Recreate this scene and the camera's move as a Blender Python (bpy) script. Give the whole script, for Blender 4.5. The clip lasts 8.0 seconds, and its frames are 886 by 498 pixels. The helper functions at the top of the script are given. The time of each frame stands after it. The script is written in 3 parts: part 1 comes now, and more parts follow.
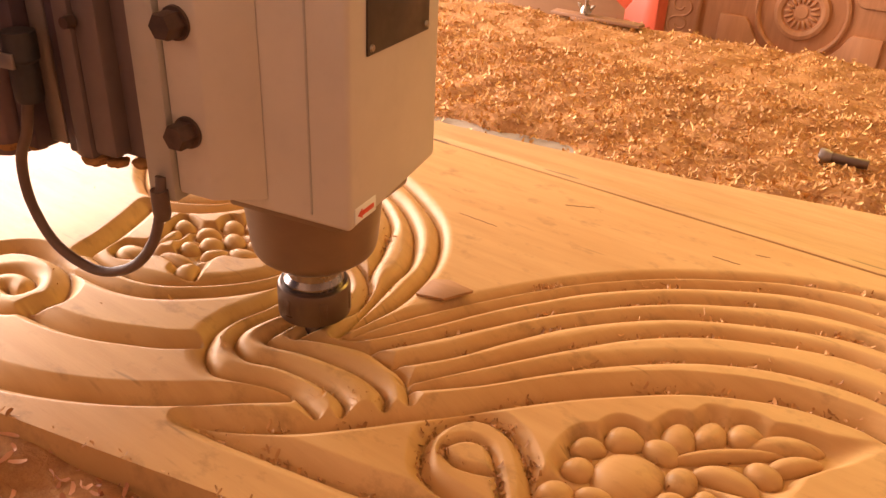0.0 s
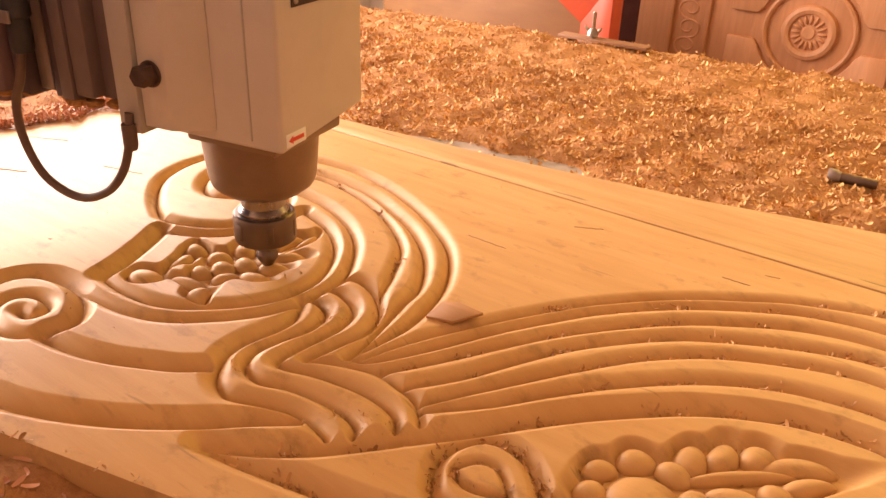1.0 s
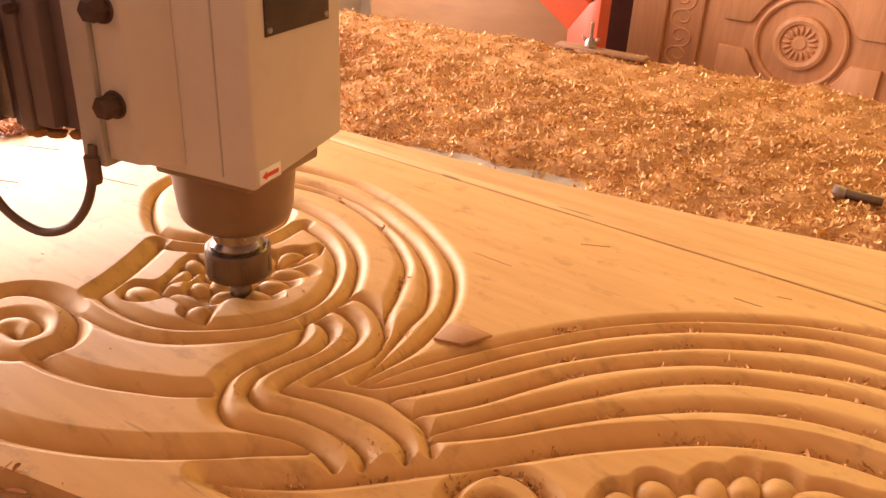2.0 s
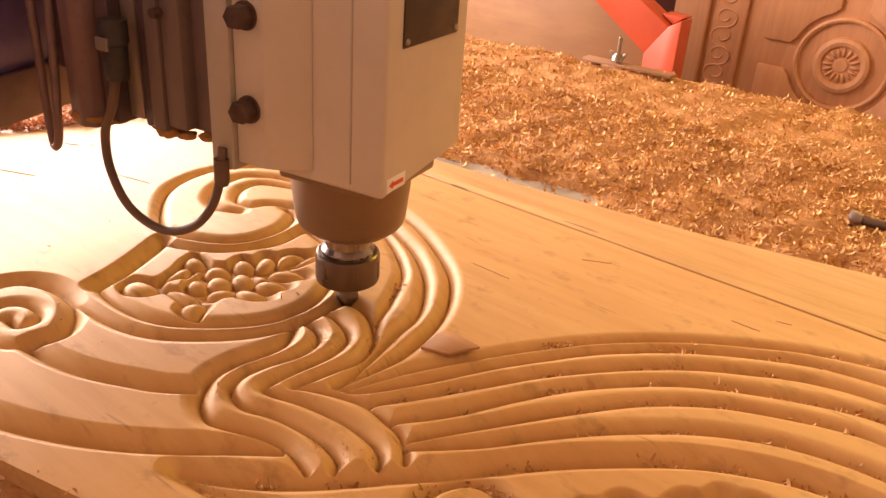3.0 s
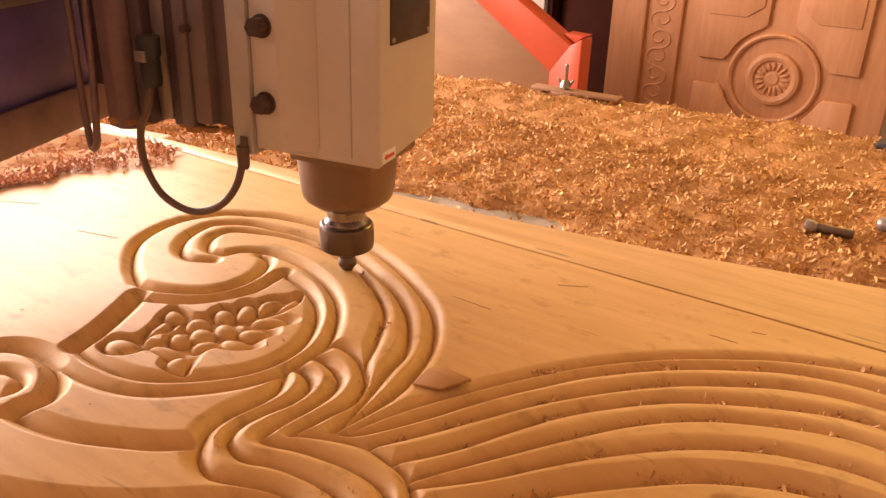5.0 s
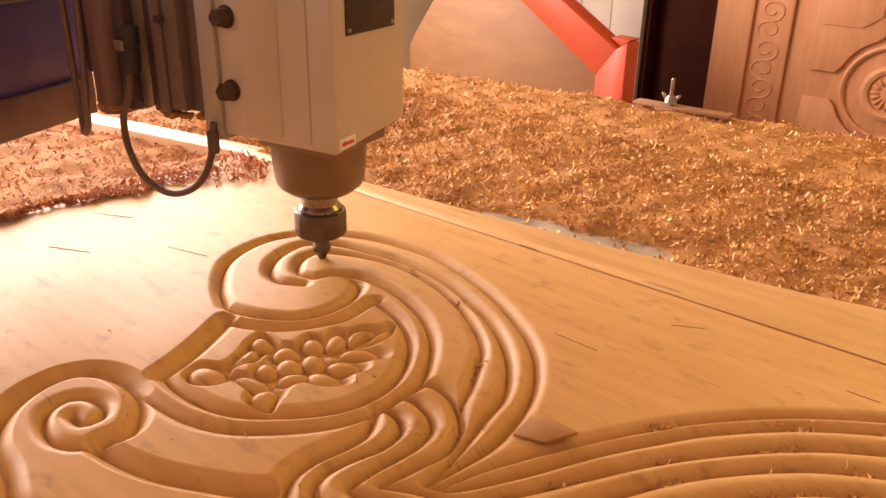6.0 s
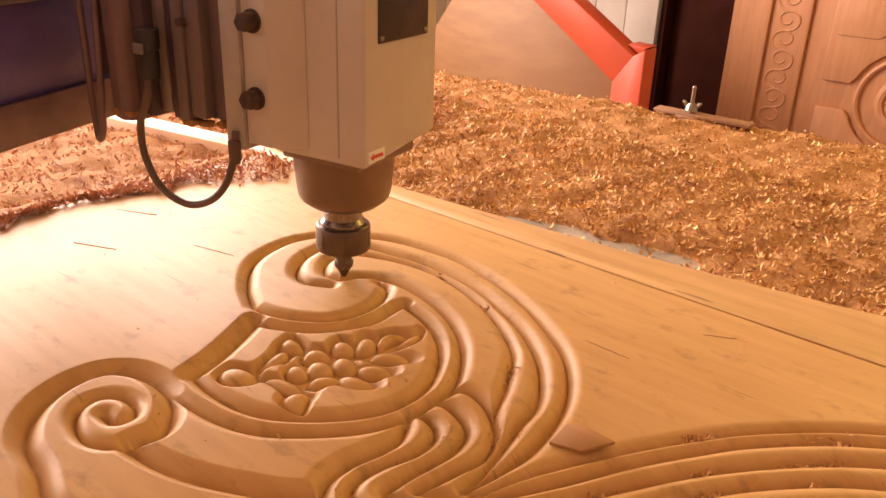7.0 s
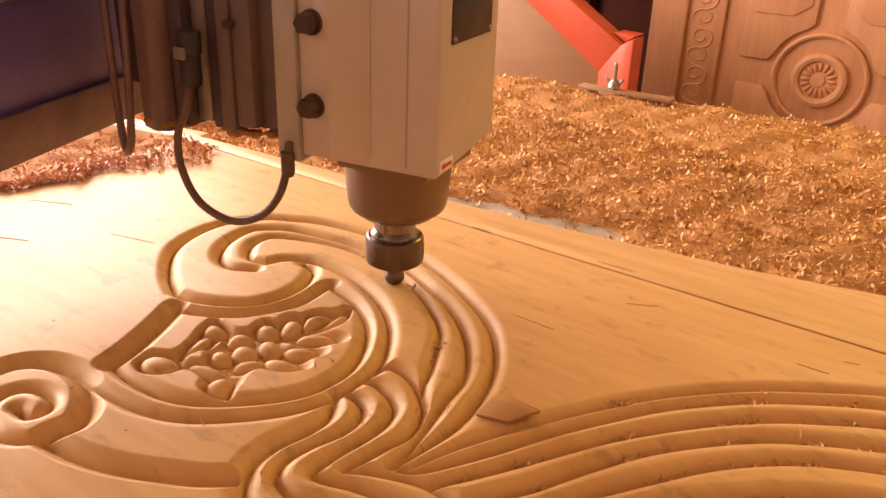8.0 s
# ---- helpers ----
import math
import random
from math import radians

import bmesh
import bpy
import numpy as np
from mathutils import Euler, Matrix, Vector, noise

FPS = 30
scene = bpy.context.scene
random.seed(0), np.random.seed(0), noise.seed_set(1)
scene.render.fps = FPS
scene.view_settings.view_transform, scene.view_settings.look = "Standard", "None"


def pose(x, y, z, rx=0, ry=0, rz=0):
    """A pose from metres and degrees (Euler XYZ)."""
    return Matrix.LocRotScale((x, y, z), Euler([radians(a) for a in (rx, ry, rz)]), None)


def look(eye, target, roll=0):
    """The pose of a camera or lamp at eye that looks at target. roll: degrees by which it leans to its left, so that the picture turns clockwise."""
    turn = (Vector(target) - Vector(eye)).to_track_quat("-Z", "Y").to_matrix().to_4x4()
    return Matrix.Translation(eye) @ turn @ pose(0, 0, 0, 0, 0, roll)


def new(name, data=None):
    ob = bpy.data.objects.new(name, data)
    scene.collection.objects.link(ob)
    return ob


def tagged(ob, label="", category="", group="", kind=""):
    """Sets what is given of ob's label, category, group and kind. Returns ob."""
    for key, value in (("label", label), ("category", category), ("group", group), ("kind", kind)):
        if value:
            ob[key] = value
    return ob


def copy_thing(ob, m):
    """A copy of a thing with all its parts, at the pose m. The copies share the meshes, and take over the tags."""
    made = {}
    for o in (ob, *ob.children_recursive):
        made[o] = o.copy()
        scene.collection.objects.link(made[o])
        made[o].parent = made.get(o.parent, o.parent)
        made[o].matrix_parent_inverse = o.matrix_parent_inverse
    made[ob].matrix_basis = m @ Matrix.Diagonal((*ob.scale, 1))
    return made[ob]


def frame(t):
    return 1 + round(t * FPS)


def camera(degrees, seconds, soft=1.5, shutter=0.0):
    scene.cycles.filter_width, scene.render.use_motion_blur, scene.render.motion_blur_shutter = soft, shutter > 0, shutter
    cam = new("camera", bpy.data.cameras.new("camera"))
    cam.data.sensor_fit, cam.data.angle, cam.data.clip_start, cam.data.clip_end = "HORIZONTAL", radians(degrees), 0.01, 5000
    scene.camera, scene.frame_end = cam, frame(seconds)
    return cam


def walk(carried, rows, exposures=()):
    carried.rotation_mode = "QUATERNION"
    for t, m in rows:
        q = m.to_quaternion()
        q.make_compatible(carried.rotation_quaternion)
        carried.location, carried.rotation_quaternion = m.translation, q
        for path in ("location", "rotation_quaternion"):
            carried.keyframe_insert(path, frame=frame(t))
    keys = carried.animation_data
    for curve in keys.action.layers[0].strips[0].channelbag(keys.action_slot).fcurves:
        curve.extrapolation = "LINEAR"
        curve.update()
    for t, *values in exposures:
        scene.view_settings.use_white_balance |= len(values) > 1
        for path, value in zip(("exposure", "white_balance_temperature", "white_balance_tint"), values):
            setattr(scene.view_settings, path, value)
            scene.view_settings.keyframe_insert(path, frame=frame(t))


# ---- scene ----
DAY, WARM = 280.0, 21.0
cam = camera(56.8, 8.0)
PATH = [
    (0, (0.286, -0.461, 0.341), (-0.702, 0.986, -0.624), 2.7),
    (0.5, (0.285, -0.463, 0.343), (-0.691, 1.002, -0.606), 2.9),
    (1, (0.287, -0.463, 0.343), (-0.735, 0.99, -0.576), 2.0),
    (1.5, (0.272, -0.463, 0.344), (-0.735, 0.997, -0.579), 2.5),
    (2, (0.26, -0.456, 0.345), (-0.736, 1.021, -0.564), 2.9),
    (2.2, (0.258, -0.452, 0.348), (-0.755, 1.01, -0.567), 3.3),
    (3.3, (0.335, -0.422, 0.347), (-0.798, 0.97, -0.535), 4.2),
    (3.5, (0.37, -0.413, 0.344), (-0.828, 0.918, -0.546), 3.1),
    (4, (0.36, -0.418, 0.343), (-0.809, 0.924, -0.569), 3.4),
    (4.5, (0.275, -0.472, 0.349), (-0.698, 1.045, -0.518), 1.9),
    (4.7, (0.27, -0.471, 0.352), (-0.678, 1.078, -0.485), 2.0),
    (5.8, (0.247, -0.405, 0.355), (-0.937, 1.001, -0.434), 0.5),
    (6, (0.224, -0.421, 0.351), (-0.937, 0.991, -0.459), 1.0),
    (6.5, (0.2, -0.437, 0.347), (-0.957, 0.971, -0.476), 1.5),
    (7, (0.201, -0.433, 0.349), (-0.967, 0.977, -0.455), 2.1),
    (7.5, (0.204, -0.431, 0.348), (-0.917, 1.018, -0.455), 1.8),
    (8, (0.211, -0.427, 0.343), (-0.827, 1.066, -0.489), 2.1),
]
# the film's own exposure drifts down as the view lifts to the bright bed
EXPOSURE = [(0, 0.05), (2, 0.0), (3.5, 0.0), (4.5, -0.08), (6, -0.26), (7, -0.26), (8, -0.18)]
walk(cam, [(t, look(eye, target, roll)) for t, eye, target, roll in PATH], EXPOSURE)

# ---- world and light ----
world = bpy.data.worlds.new("world")
scene.world = world
world.use_nodes = True
wn = world.node_tree
sky = wn.nodes.new("ShaderNodeTexSky")
sky.sky_type, sky.sun_disc = "NISHITA", False
sky.sun_elevation, sky.sun_rotation = radians(35), radians(-100)
wn.links.new(sky.outputs[0], wn.nodes["Background"].inputs[0])
wn.nodes["Background"].inputs[1].default_value = 0.1


def area_lamp(name, eye, target, sx, sy, watts, colour):
    data = bpy.data.lights.new(name, "AREA")
    data.shape, data.size, data.size_y, data.energy, data.color = "RECTANGLE", sx, sy, watts, colour
    ob = new(name, data)
    ob.matrix_world = look(eye, target)
    return ob


# daylight by an unseen opening, widened for fill; unseen warm lamp behind the bed
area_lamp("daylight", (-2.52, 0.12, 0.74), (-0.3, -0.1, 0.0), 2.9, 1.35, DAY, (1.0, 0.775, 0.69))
area_lamp("warm_lamp", (0.35, 2.15, 1.45), (0.1, 0.1, 0.0), 1.2, 0.25, WARM, (1.0, 0.66, 0.10))

# ---- materials ----


def mat(name, build):
    m = bpy.data.materials.new(name)
    m.use_nodes = True
    n, l = m.node_tree.nodes, m.node_tree.links
    build(n, l, n["Principled BSDF"])
    return m


def mixed(n, l, fac, a, b, mode="MIX"):
    mx = n.new("ShaderNodeMix")
    mx.data_type, mx.blend_type = "RGBA", mode
    for slot, v in ((0, fac), (6, a), (7, b)):
        if hasattr(v, "is_linked"):
            l.new(v, mx.inputs[slot])
        elif slot == 0:
            mx.inputs[0].default_value = v
        else:
            mx.inputs[slot].default_value = (*v, 1)
    return mx.outputs[2]


def noise_of(n, l, vec, scale, detail=4.0, rough=0.6):
    t = n.new("ShaderNodeTexNoise")
    t.inputs["Scale"].default_value, t.inputs["Detail"].default_value, t.inputs["Roughness"].default_value = scale, detail, rough
    if vec is not None:
        l.new(vec, t.inputs["Vector"])
    return t.outputs[0]


def ranged(n, l, v, lo, hi, a=0.0, b=1.0):
    m = n.new("ShaderNodeMapRange")
    for k, x in enumerate((lo, hi, a, b)):
        m.inputs[k + 1].default_value = x
    l.new(v, m.inputs[0])
    return m.outputs[0]


def bumped(n, l, p, height, strength, distance):
    b = n.new("ShaderNodeBump")
    b.inputs["Strength"].default_value, b.inputs["Distance"].default_value = strength, distance
    l.new(height, b.inputs["Height"])
    l.new(b.outputs[0], p.inputs["Normal"])


def spot(n, l, scale=(1, 1, 1)):
    g = n.new("ShaderNodeNewGeometry")
    m = n.new("ShaderNodeMapping")
    m.inputs["Scale"].default_value = scale
    l.new(g.outputs["Position"], m.inputs[0])
    return m.outputs[0]


def local(n, l, scale=(1, 1, 1)):
    g = n.new("ShaderNodeTexCoord")
    m = n.new("ShaderNodeMapping")
    m.inputs["Scale"].default_value = scale
    l.new(g.outputs["Object"], m.inputs[0])
    return m.outputs[0]


def wood(name, light, dark, rough, along=(3, 30, 8), fleck=0.5, relief=0.0006, world_space=True, gloss=0.5, marks=0.8, stains=0.0):
    def build(n, l, p):
        src = spot if world_space else local
        v = src(n, l, along)
        grain = noise_of(n, l, v, 2.2, 6, 0.62)
        band = noise_of(n, l, src(n, l, (along[0] * 0.35, along[1] * 0.25, along[2] * 0.3)), 1.6, 3, 0.5)
        fine = noise_of(n, l, src(n, l, (along[0] * 5, along[1] * 7, along[2] * 7)), 3.0, 5, 0.7)
        c = mixed(n, l, ranged(n, l, grain, 0.38, 0.68), light, dark)
        c = mixed(n, l, ranged(n, l, band, 0.50, 0.66, 0.0, 0.55), c, tuple(x * y for x, y in zip(dark, (0.95, 0.9, 0.85))))
        c = mixed(n, l, ranged(n, l, fine, 0.62, 0.78, 0.0, fleck), c, tuple(x * 0.5 for x in dark))
        if stains:
            blot = noise_of(n, l, src(n, l, (14, 22, 10)), 2.0, 5, 0.65)
            c = mixed(n, l, ranged(n, l, blot, 0.56, 0.72, 0.0, stains), c, tuple(x * 0.62 for x in dark))
        pith = noise_of(n, l, src(n, l, (along[0] * 3.2, along[1] * 3.6, along[2] * 3)), 1.1, 2, 0.4)
        c = mixed(n, l, ranged(n, l, pith, 0.70, 0.74, 0.0, marks), c, tuple(x * 0.42 for x in dark))
        l.new(c, p.inputs["Base Color"])
        l.new(ranged(n, l, fine, 0.3, 0.7, rough - 0.08, rough + 0.1), p.inputs["Roughness"])
        p.inputs["Specular IOR Level"].default_value = gloss
        bumped(n, l, p, fine, 0.35, relief)
    return mat(name, build)


def plain(name, colour, rough, metal=0.0, vary=0.12, scale=14.0, relief=0.0, streak=(1, 1, 1), gloss=0.5):
    def build(n, l, p):
        v = local(n, l, streak)
        a, b = noise_of(n, l, v, scale, 5, 0.6), noise_of(n, l, v, scale * 9, 3, 0.6)
        c = mixed(n, l, ranged(n, l, a, 0.35, 0.7, 0, 1), tuple(min(1, x * (1 + vary)) for x in colour), tuple(x * (1 - vary * 1.6) for x in colour))
        c = mixed(n, l, ranged(n, l, b, 0.55, 0.8, 0, 0.5), c, tuple(x * (1 - vary * 2) for x in colour))
        l.new(c, p.inputs["Base Color"])
        l.new(ranged(n, l, a, 0.3, 0.7, rough - 0.07, rough + 0.09), p.inputs["Roughness"])
        p.inputs["Metallic"].default_value = metal
        p.inputs["Specular IOR Level"].default_value = gloss
        if relief:
            bumped(n, l, p, b, 0.4, relief)
    return mat(name, build)


def chips_mat(name, light, dark):
    def build(n, l, p):
        g = n.new("ShaderNodeNewGeometry")
        patch = noise_of(n, l, spot(n, l), 3.0, 3)
        c = mixed(n, l, g.outputs["Random Per Island"], dark, light)
        c = mixed(n, l, ranged(n, l, patch, 0.4, 0.65, 0, 0.45), c, tuple(x * 0.75 for x in dark))
        l.new(c, p.inputs["Base Color"])
        p.inputs["Roughness"].default_value = 0.62
        p.inputs["Transmission Weight"].default_value = 0.0
        p.inputs["Specular IOR Level"].default_value = 0.35
    return mat(name, build)


def dust_mat(name, light, dark):
    def build(n, l, p):
        v = spot(n, l)
        a, b = noise_of(n, l, v, 130, 6, 0.75), noise_of(n, l, v, 6, 4)
        c = mixed(n, l, ranged(n, l, a, 0.35, 0.68), dark, light)
        c = mixed(n, l, ranged(n, l, b, 0.42, 0.7, 0, 0.5), c, tuple(x * 0.8 for x in dark))
        l.new(c, p.inputs["Base Color"])
        p.inputs["Roughness"].default_value = 0.85
        bumped(n, l, p, a, 0.9, 0.004)
    return mat(name, build)


PALE = wood("pale_carved_wood", (0.62, 0.382, 0.160), (0.555, 0.33, 0.13), 0.42, fleck=0.18, relief=0.0003, gloss=0.16, marks=0.45, stains=0.7)
STRIP = wood("pale_strip_wood", (0.62, 0.385, 0.162), (0.50, 0.29, 0.115), 0.5, fleck=0.35)
DOORWOOD = wood("carved_door_wood", (0.56, 0.27, 0.125), (0.48, 0.22, 0.095), 0.55, (30, 8, 3), 0.2, marks=0.1)
CHECKM = plain("dark_wood_check", (0.36, 0.19, 0.085), 0.8, 0.0, 0.2, 60)
SLIVER = wood("sliver_wood", (0.46, 0.24, 0.09), (0.36, 0.18, 0.065), 0.6)
BROWN = wood("brown_board", (0.30, 0.155, 0.075), (0.22, 0.105, 0.05), 0.55, (3, 8, 12), 0.2, world_space=False)
CHIPS = chips_mat("wood_shavings", (0.86, 0.54, 0.20), (0.42, 0.19, 0.052))
# same shavings, with the daylight's pink-red tint put into the colour
DAYTINT_CHIPS = chips_mat("daytint_shavings", (0.82, 0.46, 0.26), (0.40, 0.155, 0.075))
# batten wood made extra pale: the glare on it is in the colour
BATTEN = wood("glare_whitened_batten", (0.80, 0.62, 0.42), (0.70, 0.50, 0.31), 0.5, fleck=0.2)
BROWN_CHIPS = chips_mat("brown_shavings", (0.78, 0.45, 0.18), (0.34, 0.16, 0.055))
DUST = dust_mat("sawdust", (0.55, 0.285, 0.085), (0.37, 0.155, 0.042))
TABLE = plain("grey_machine_bed", (0.36, 0.31, 0.25), 0.5, 0.0, 0.2, 20, 0.0004)
PAINT = plain("grey_white_enamel", (0.57, 0.50, 0.42), 0.42, 0.0, 0.05, 9)
PLATE = plain("cast_grey_plate", (0.44, 0.40, 0.35), 0.42, 0.15, 0.08, 12)
STEEL = plain("dark_turned_steel", (0.15, 0.11, 0.09), 0.32, 0.85, 0.04, 25, 0.0, (1, 1, 3))
NOSE = plain("brown_grey_alloy", (0.24, 0.165, 0.115), 0.38, 0.65, 0.04, 18, 0.0, (1, 1, 2))
COLLAR = plain("polished_steel", (0.30, 0.26, 0.25), 0.24, 1.0, 0.06, 40)
BLACK = plain("black_plate", (0.035, 0.022, 0.018), 0.4, 0.0, 0.2, 40)
BOLT = plain("brown_oxide_steel", (0.10, 0.06, 0.045), 0.42, 0.5, 0.2, 60)
GUARD = wood("brown_guard_board", (0.28, 0.135, 0.045), (0.23, 0.105, 0.035), 0.55, (3, 8, 12), 0.1, world_space=False, marks=0.0)
# dark blue paint, its tone raised to carry the lens flare's purple haze
BLUE = plain("dark_blue_paint", (0.12, 0.085, 0.27), 0.4, 0.0, 0.18, 10)
RAIL = plain("dull_rail_steel", (0.30, 0.25, 0.225), 0.4, 0.55, 0.06, 20, 0.0, (1, 1, 2))
SLATE = plain("grey_cast_block", (0.155, 0.112, 0.106), 0.5, 0.1, 0.08, 14)
MAUVE = plain("mauve_finish", (0.17, 0.105, 0.105), 0.45, 0.1, 0.2, 14)
PURPLE = plain("dusty_dark_cover", (0.085, 0.055, 0.065), 0.5, 0.1, 0.2, 14)
CABLE = plain("grey_brown_cable_sheath", (0.125, 0.075, 0.055), 0.5, 0.0, 0.1, 60)
RUBBER = plain("black_rubber", (0.03, 0.025, 0.025), 0.55, 0.0, 0.2, 60)
WHITE = plain("white_sticker", (0.80, 0.78, 0.74), 0.45, 0.0, 0.04, 60)
RED = plain("red_print", (0.62, 0.06, 0.03), 0.5, 0.0, 0.08, 60)
ORANGE = plain("orange_red_paint", (0.50, 0.075, 0.028), 0.42, 0.0, 0.08, 6)
WALLM = plain("cream_wall_board", (0.74, 0.66, 0.56), 0.8, 0.0, 0.05, 5, 0.001)
# brown of the unseen walls and ceiling, set to limit the bounced fill
DIMWALL = plain("bounce_toned_plaster", (0.66, 0.53, 0.41), 0.9, 0.0, 0.2, 3, 0.002)
# brown taken to near black: the doorway's shade is put into the colour
DARKM = plain("shaded_brown_recess", (0.055, 0.015, 0.009), 0.8, 0.0, 0.2, 4, gloss=0.1)
FLOORM = plain("dusty_concrete", (0.30, 0.24, 0.19), 0.85, 0.0, 0.2, 3, 0.002)
ZINC = plain("zinc_plated_steel", (0.36, 0.31, 0.25), 0.3, 0.9, 0.12, 80)

# ---- mesh tools ----


def part(name, bm, material, parent=None, label="", smooth=True, angle=35):
    me = bpy.data.meshes.new(name)
    bm.normal_update()
    bm.to_mesh(me)
    bm.free()
    me.materials.append(material)
    if smooth:
        me.shade_smooth()
        me.set_sharp_from_angle(angle=radians(angle))
    ob = new(name, me)
    if parent is not None:
        ob.parent = parent
    return tagged(ob, label) if label else ob


def box(x0, x1, y0, y1, z0, z1, bevel=0.002, seg=2):
    bm = bmesh.new()
    bmesh.ops.create_cube(bm, size=1)
    for v in bm.verts:
        v.co = Vector((x0 if v.co.x < 0 else x1, y0 if v.co.y < 0 else y1, z0 if v.co.z < 0 else z1))
    if bevel:
        bmesh.ops.bevel(bm, geom=bm.edges[:], offset=bevel, segments=seg, affect="EDGES", profile=0.5)
    return bm


def lathe(profile, segs=40, at=(0, 0, 0), turn=None):
    """A turned body about z from (radius, height) pairs."""
    bm = bmesh.new()
    rings = []
    for r, z in profile:
        if r < 1e-6:
            rings.append([bm.verts.new((0, 0, z))])
        else:
            rings.append([bm.verts.new((r * math.cos(6.283185 * k / segs), r * math.sin(6.283185 * k / segs), z)) for k in range(segs)])
    for a, b in zip(rings, rings[1:]):
        for k in range(segs):
            j = (k + 1) % segs
            if len(a) == 1 and len(b) > 1:
                bm.faces.new((a[0], b[k], b[j]))
            elif len(b) == 1 and len(a) > 1:
                bm.faces.new((a[k], b[0], a[j]))
            elif len(a) > 1:
                bm.faces.new((a[k], b[k], b[j], a[j]))
    bmesh.ops.recalc_face_normals(bm, faces=bm.faces[:])
    bmesh.ops.transform(bm, matrix=Matrix.Translation(at) @ (turn or Matrix()), verts=bm.verts[:])
    return bm


def spline(points, step):
    """Points along a Catmull-Rom curve through the given ones, about step apart."""
    p = np.array(points, float)
    q = np.vstack([2 * p[0] - p[1], p, 2 * p[-1] - p[-2]])
    out = []
    for i in range(1, len(q) - 2):
        a, b, c, d = q[i - 1], q[i], q[i + 1], q[i + 2]
        k = max(2, int(np.linalg.norm(c - b) / step) + 1)
        s = np.linspace(0, 1, k, endpoint=False)[:, None]
        out.append(0.5 * (2 * b + (c - a) * s + (2 * a - 5 * b + 4 * c - d) * s**2 + (3 * b - a - 3 * c + d) * s**3))
    return np.vstack(out + [p[-1:]])


def tube(points, radius, step=0.006, segs=12):
    path = spline(points, step)
    bm = bmesh.new()
    rings, side = [], Vector((0.3, 1, 0.2)).normalized()
    for i, c in enumerate(path):
        d = Vector(path[min(i + 1, len(path) - 1)] - path[max(i - 1, 0)]).normalized()
        side = (side - d * side.dot(d)).normalized()
        up = d.cross(side)
        rings.append([bm.verts.new(Vector(c) + radius * (math.cos(6.283185 * k / segs) * side + math.sin(6.283185 * k / segs) * up)) for k in range(segs)])
    for a, b in zip(rings, rings[1:]):
        for k in range(segs):
            bm.faces.new((a[k], a[(k + 1) % segs], b[(k + 1) % segs], b[k]))
    bm.faces.new(rings[0][::-1])
    bm.faces.new(rings[-1])
    bmesh.ops.recalc_face_normals(bm, faces=bm.faces[:])
    return bm


def prism(outline, z0, z1, bevel=0.0, axis="z"):
    """An outline (plan points) drawn out from z0 to z1."""
    bm = bmesh.new()
    low = [bm.verts.new((x, y, z0)) for x, y in outline]
    high = [bm.verts.new((x, y, z1)) for x, y in outline]
    bm.faces.new(low[::-1])
    bm.faces.new(high)
    for i in range(len(outline)):
        j = (i + 1) % len(outline)
        bm.faces.new((low[i], low[j], high[j], high[i]))
    bmesh.ops.recalc_face_normals(bm, faces=bm.faces[:])
    if bevel:
        bmesh.ops.bevel(bm, geom=bm.edges[:], offset=bevel, segments=2, affect="EDGES", profile=0.5)
    if axis == "y":
        bmesh.ops.transform(bm, matrix=Matrix(((1, 0, 0, 0), (0, 0, 1, 0), (0, 1, 0, 0), (0, 0, 0, 1))), verts=bm.verts[:])
        bmesh.ops.recalc_face_normals(bm, faces=bm.faces[:])
    return bm


def holder(name, m, label, category, group=""):
    ob = new(name)
    ob.empty_display_size = 0.05
    ob.matrix_world = m
    return tagged(ob, label, category, group)


def mesh_from(name, verts, faces, material, smooth=True):
    me = bpy.data.meshes.new(name)
    me.from_pydata(verts, [], faces)
    me.materials.append(material)
    if smooth:
        me.shade_smooth()
    return new(name, me)


def setting(ob, label, category):
    return tagged(ob, label, category, "", "structure")


# ---- the workshop ----
BED, FLOOR = -0.032, -0.80

setting(part("floor", box(-3.3, 3.2, -2.6, 3.4, FLOOR - 0.1, FLOOR, 0), FLOORM), "dusty grey concrete workshop floor", "floor")
# ceiling, east and south walls are added out of view to shape the bounce
setting(part("ceiling", box(-3.3, 3.2, -2.6, 3.4, 2.3, 2.4, 0), DIMWALL), "unseen brown workshop ceiling, tone set to limit bounced light", "ceiling")
setting(part("wall_east", box(3.0, 3.2, -2.6, 3.4, FLOOR, 2.3, 0), DIMWALL), "unseen brown workshop wall, tone set to limit bounced light", "wall")
setting(part("wall_south", box(-3.1, 3.0, -2.6, -2.4, FLOOR, 2.3, 0), DIMWALL), "unseen brown workshop wall, tone set to limit bounced light", "wall")
setting(part("wall_north", box(-0.6, 3.0, 3.2, 3.4, FLOOR, 2.3, 0), WALLM), "plain cream workshop wall", "wall")
# west wall is out of view, added with a wide opening for the daylight lamp
wall_w = setting(part("wall_west", box(-2.8, -2.6, -2.6, -2.15, FLOOR, 2.3, 0), WALLM), "unseen cream wall, opened wide for the daylight lamp", "wall")
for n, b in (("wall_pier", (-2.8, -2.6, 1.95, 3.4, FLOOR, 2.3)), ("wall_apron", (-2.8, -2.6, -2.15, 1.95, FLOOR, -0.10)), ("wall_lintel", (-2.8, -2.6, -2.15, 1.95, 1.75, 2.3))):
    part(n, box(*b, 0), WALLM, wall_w)

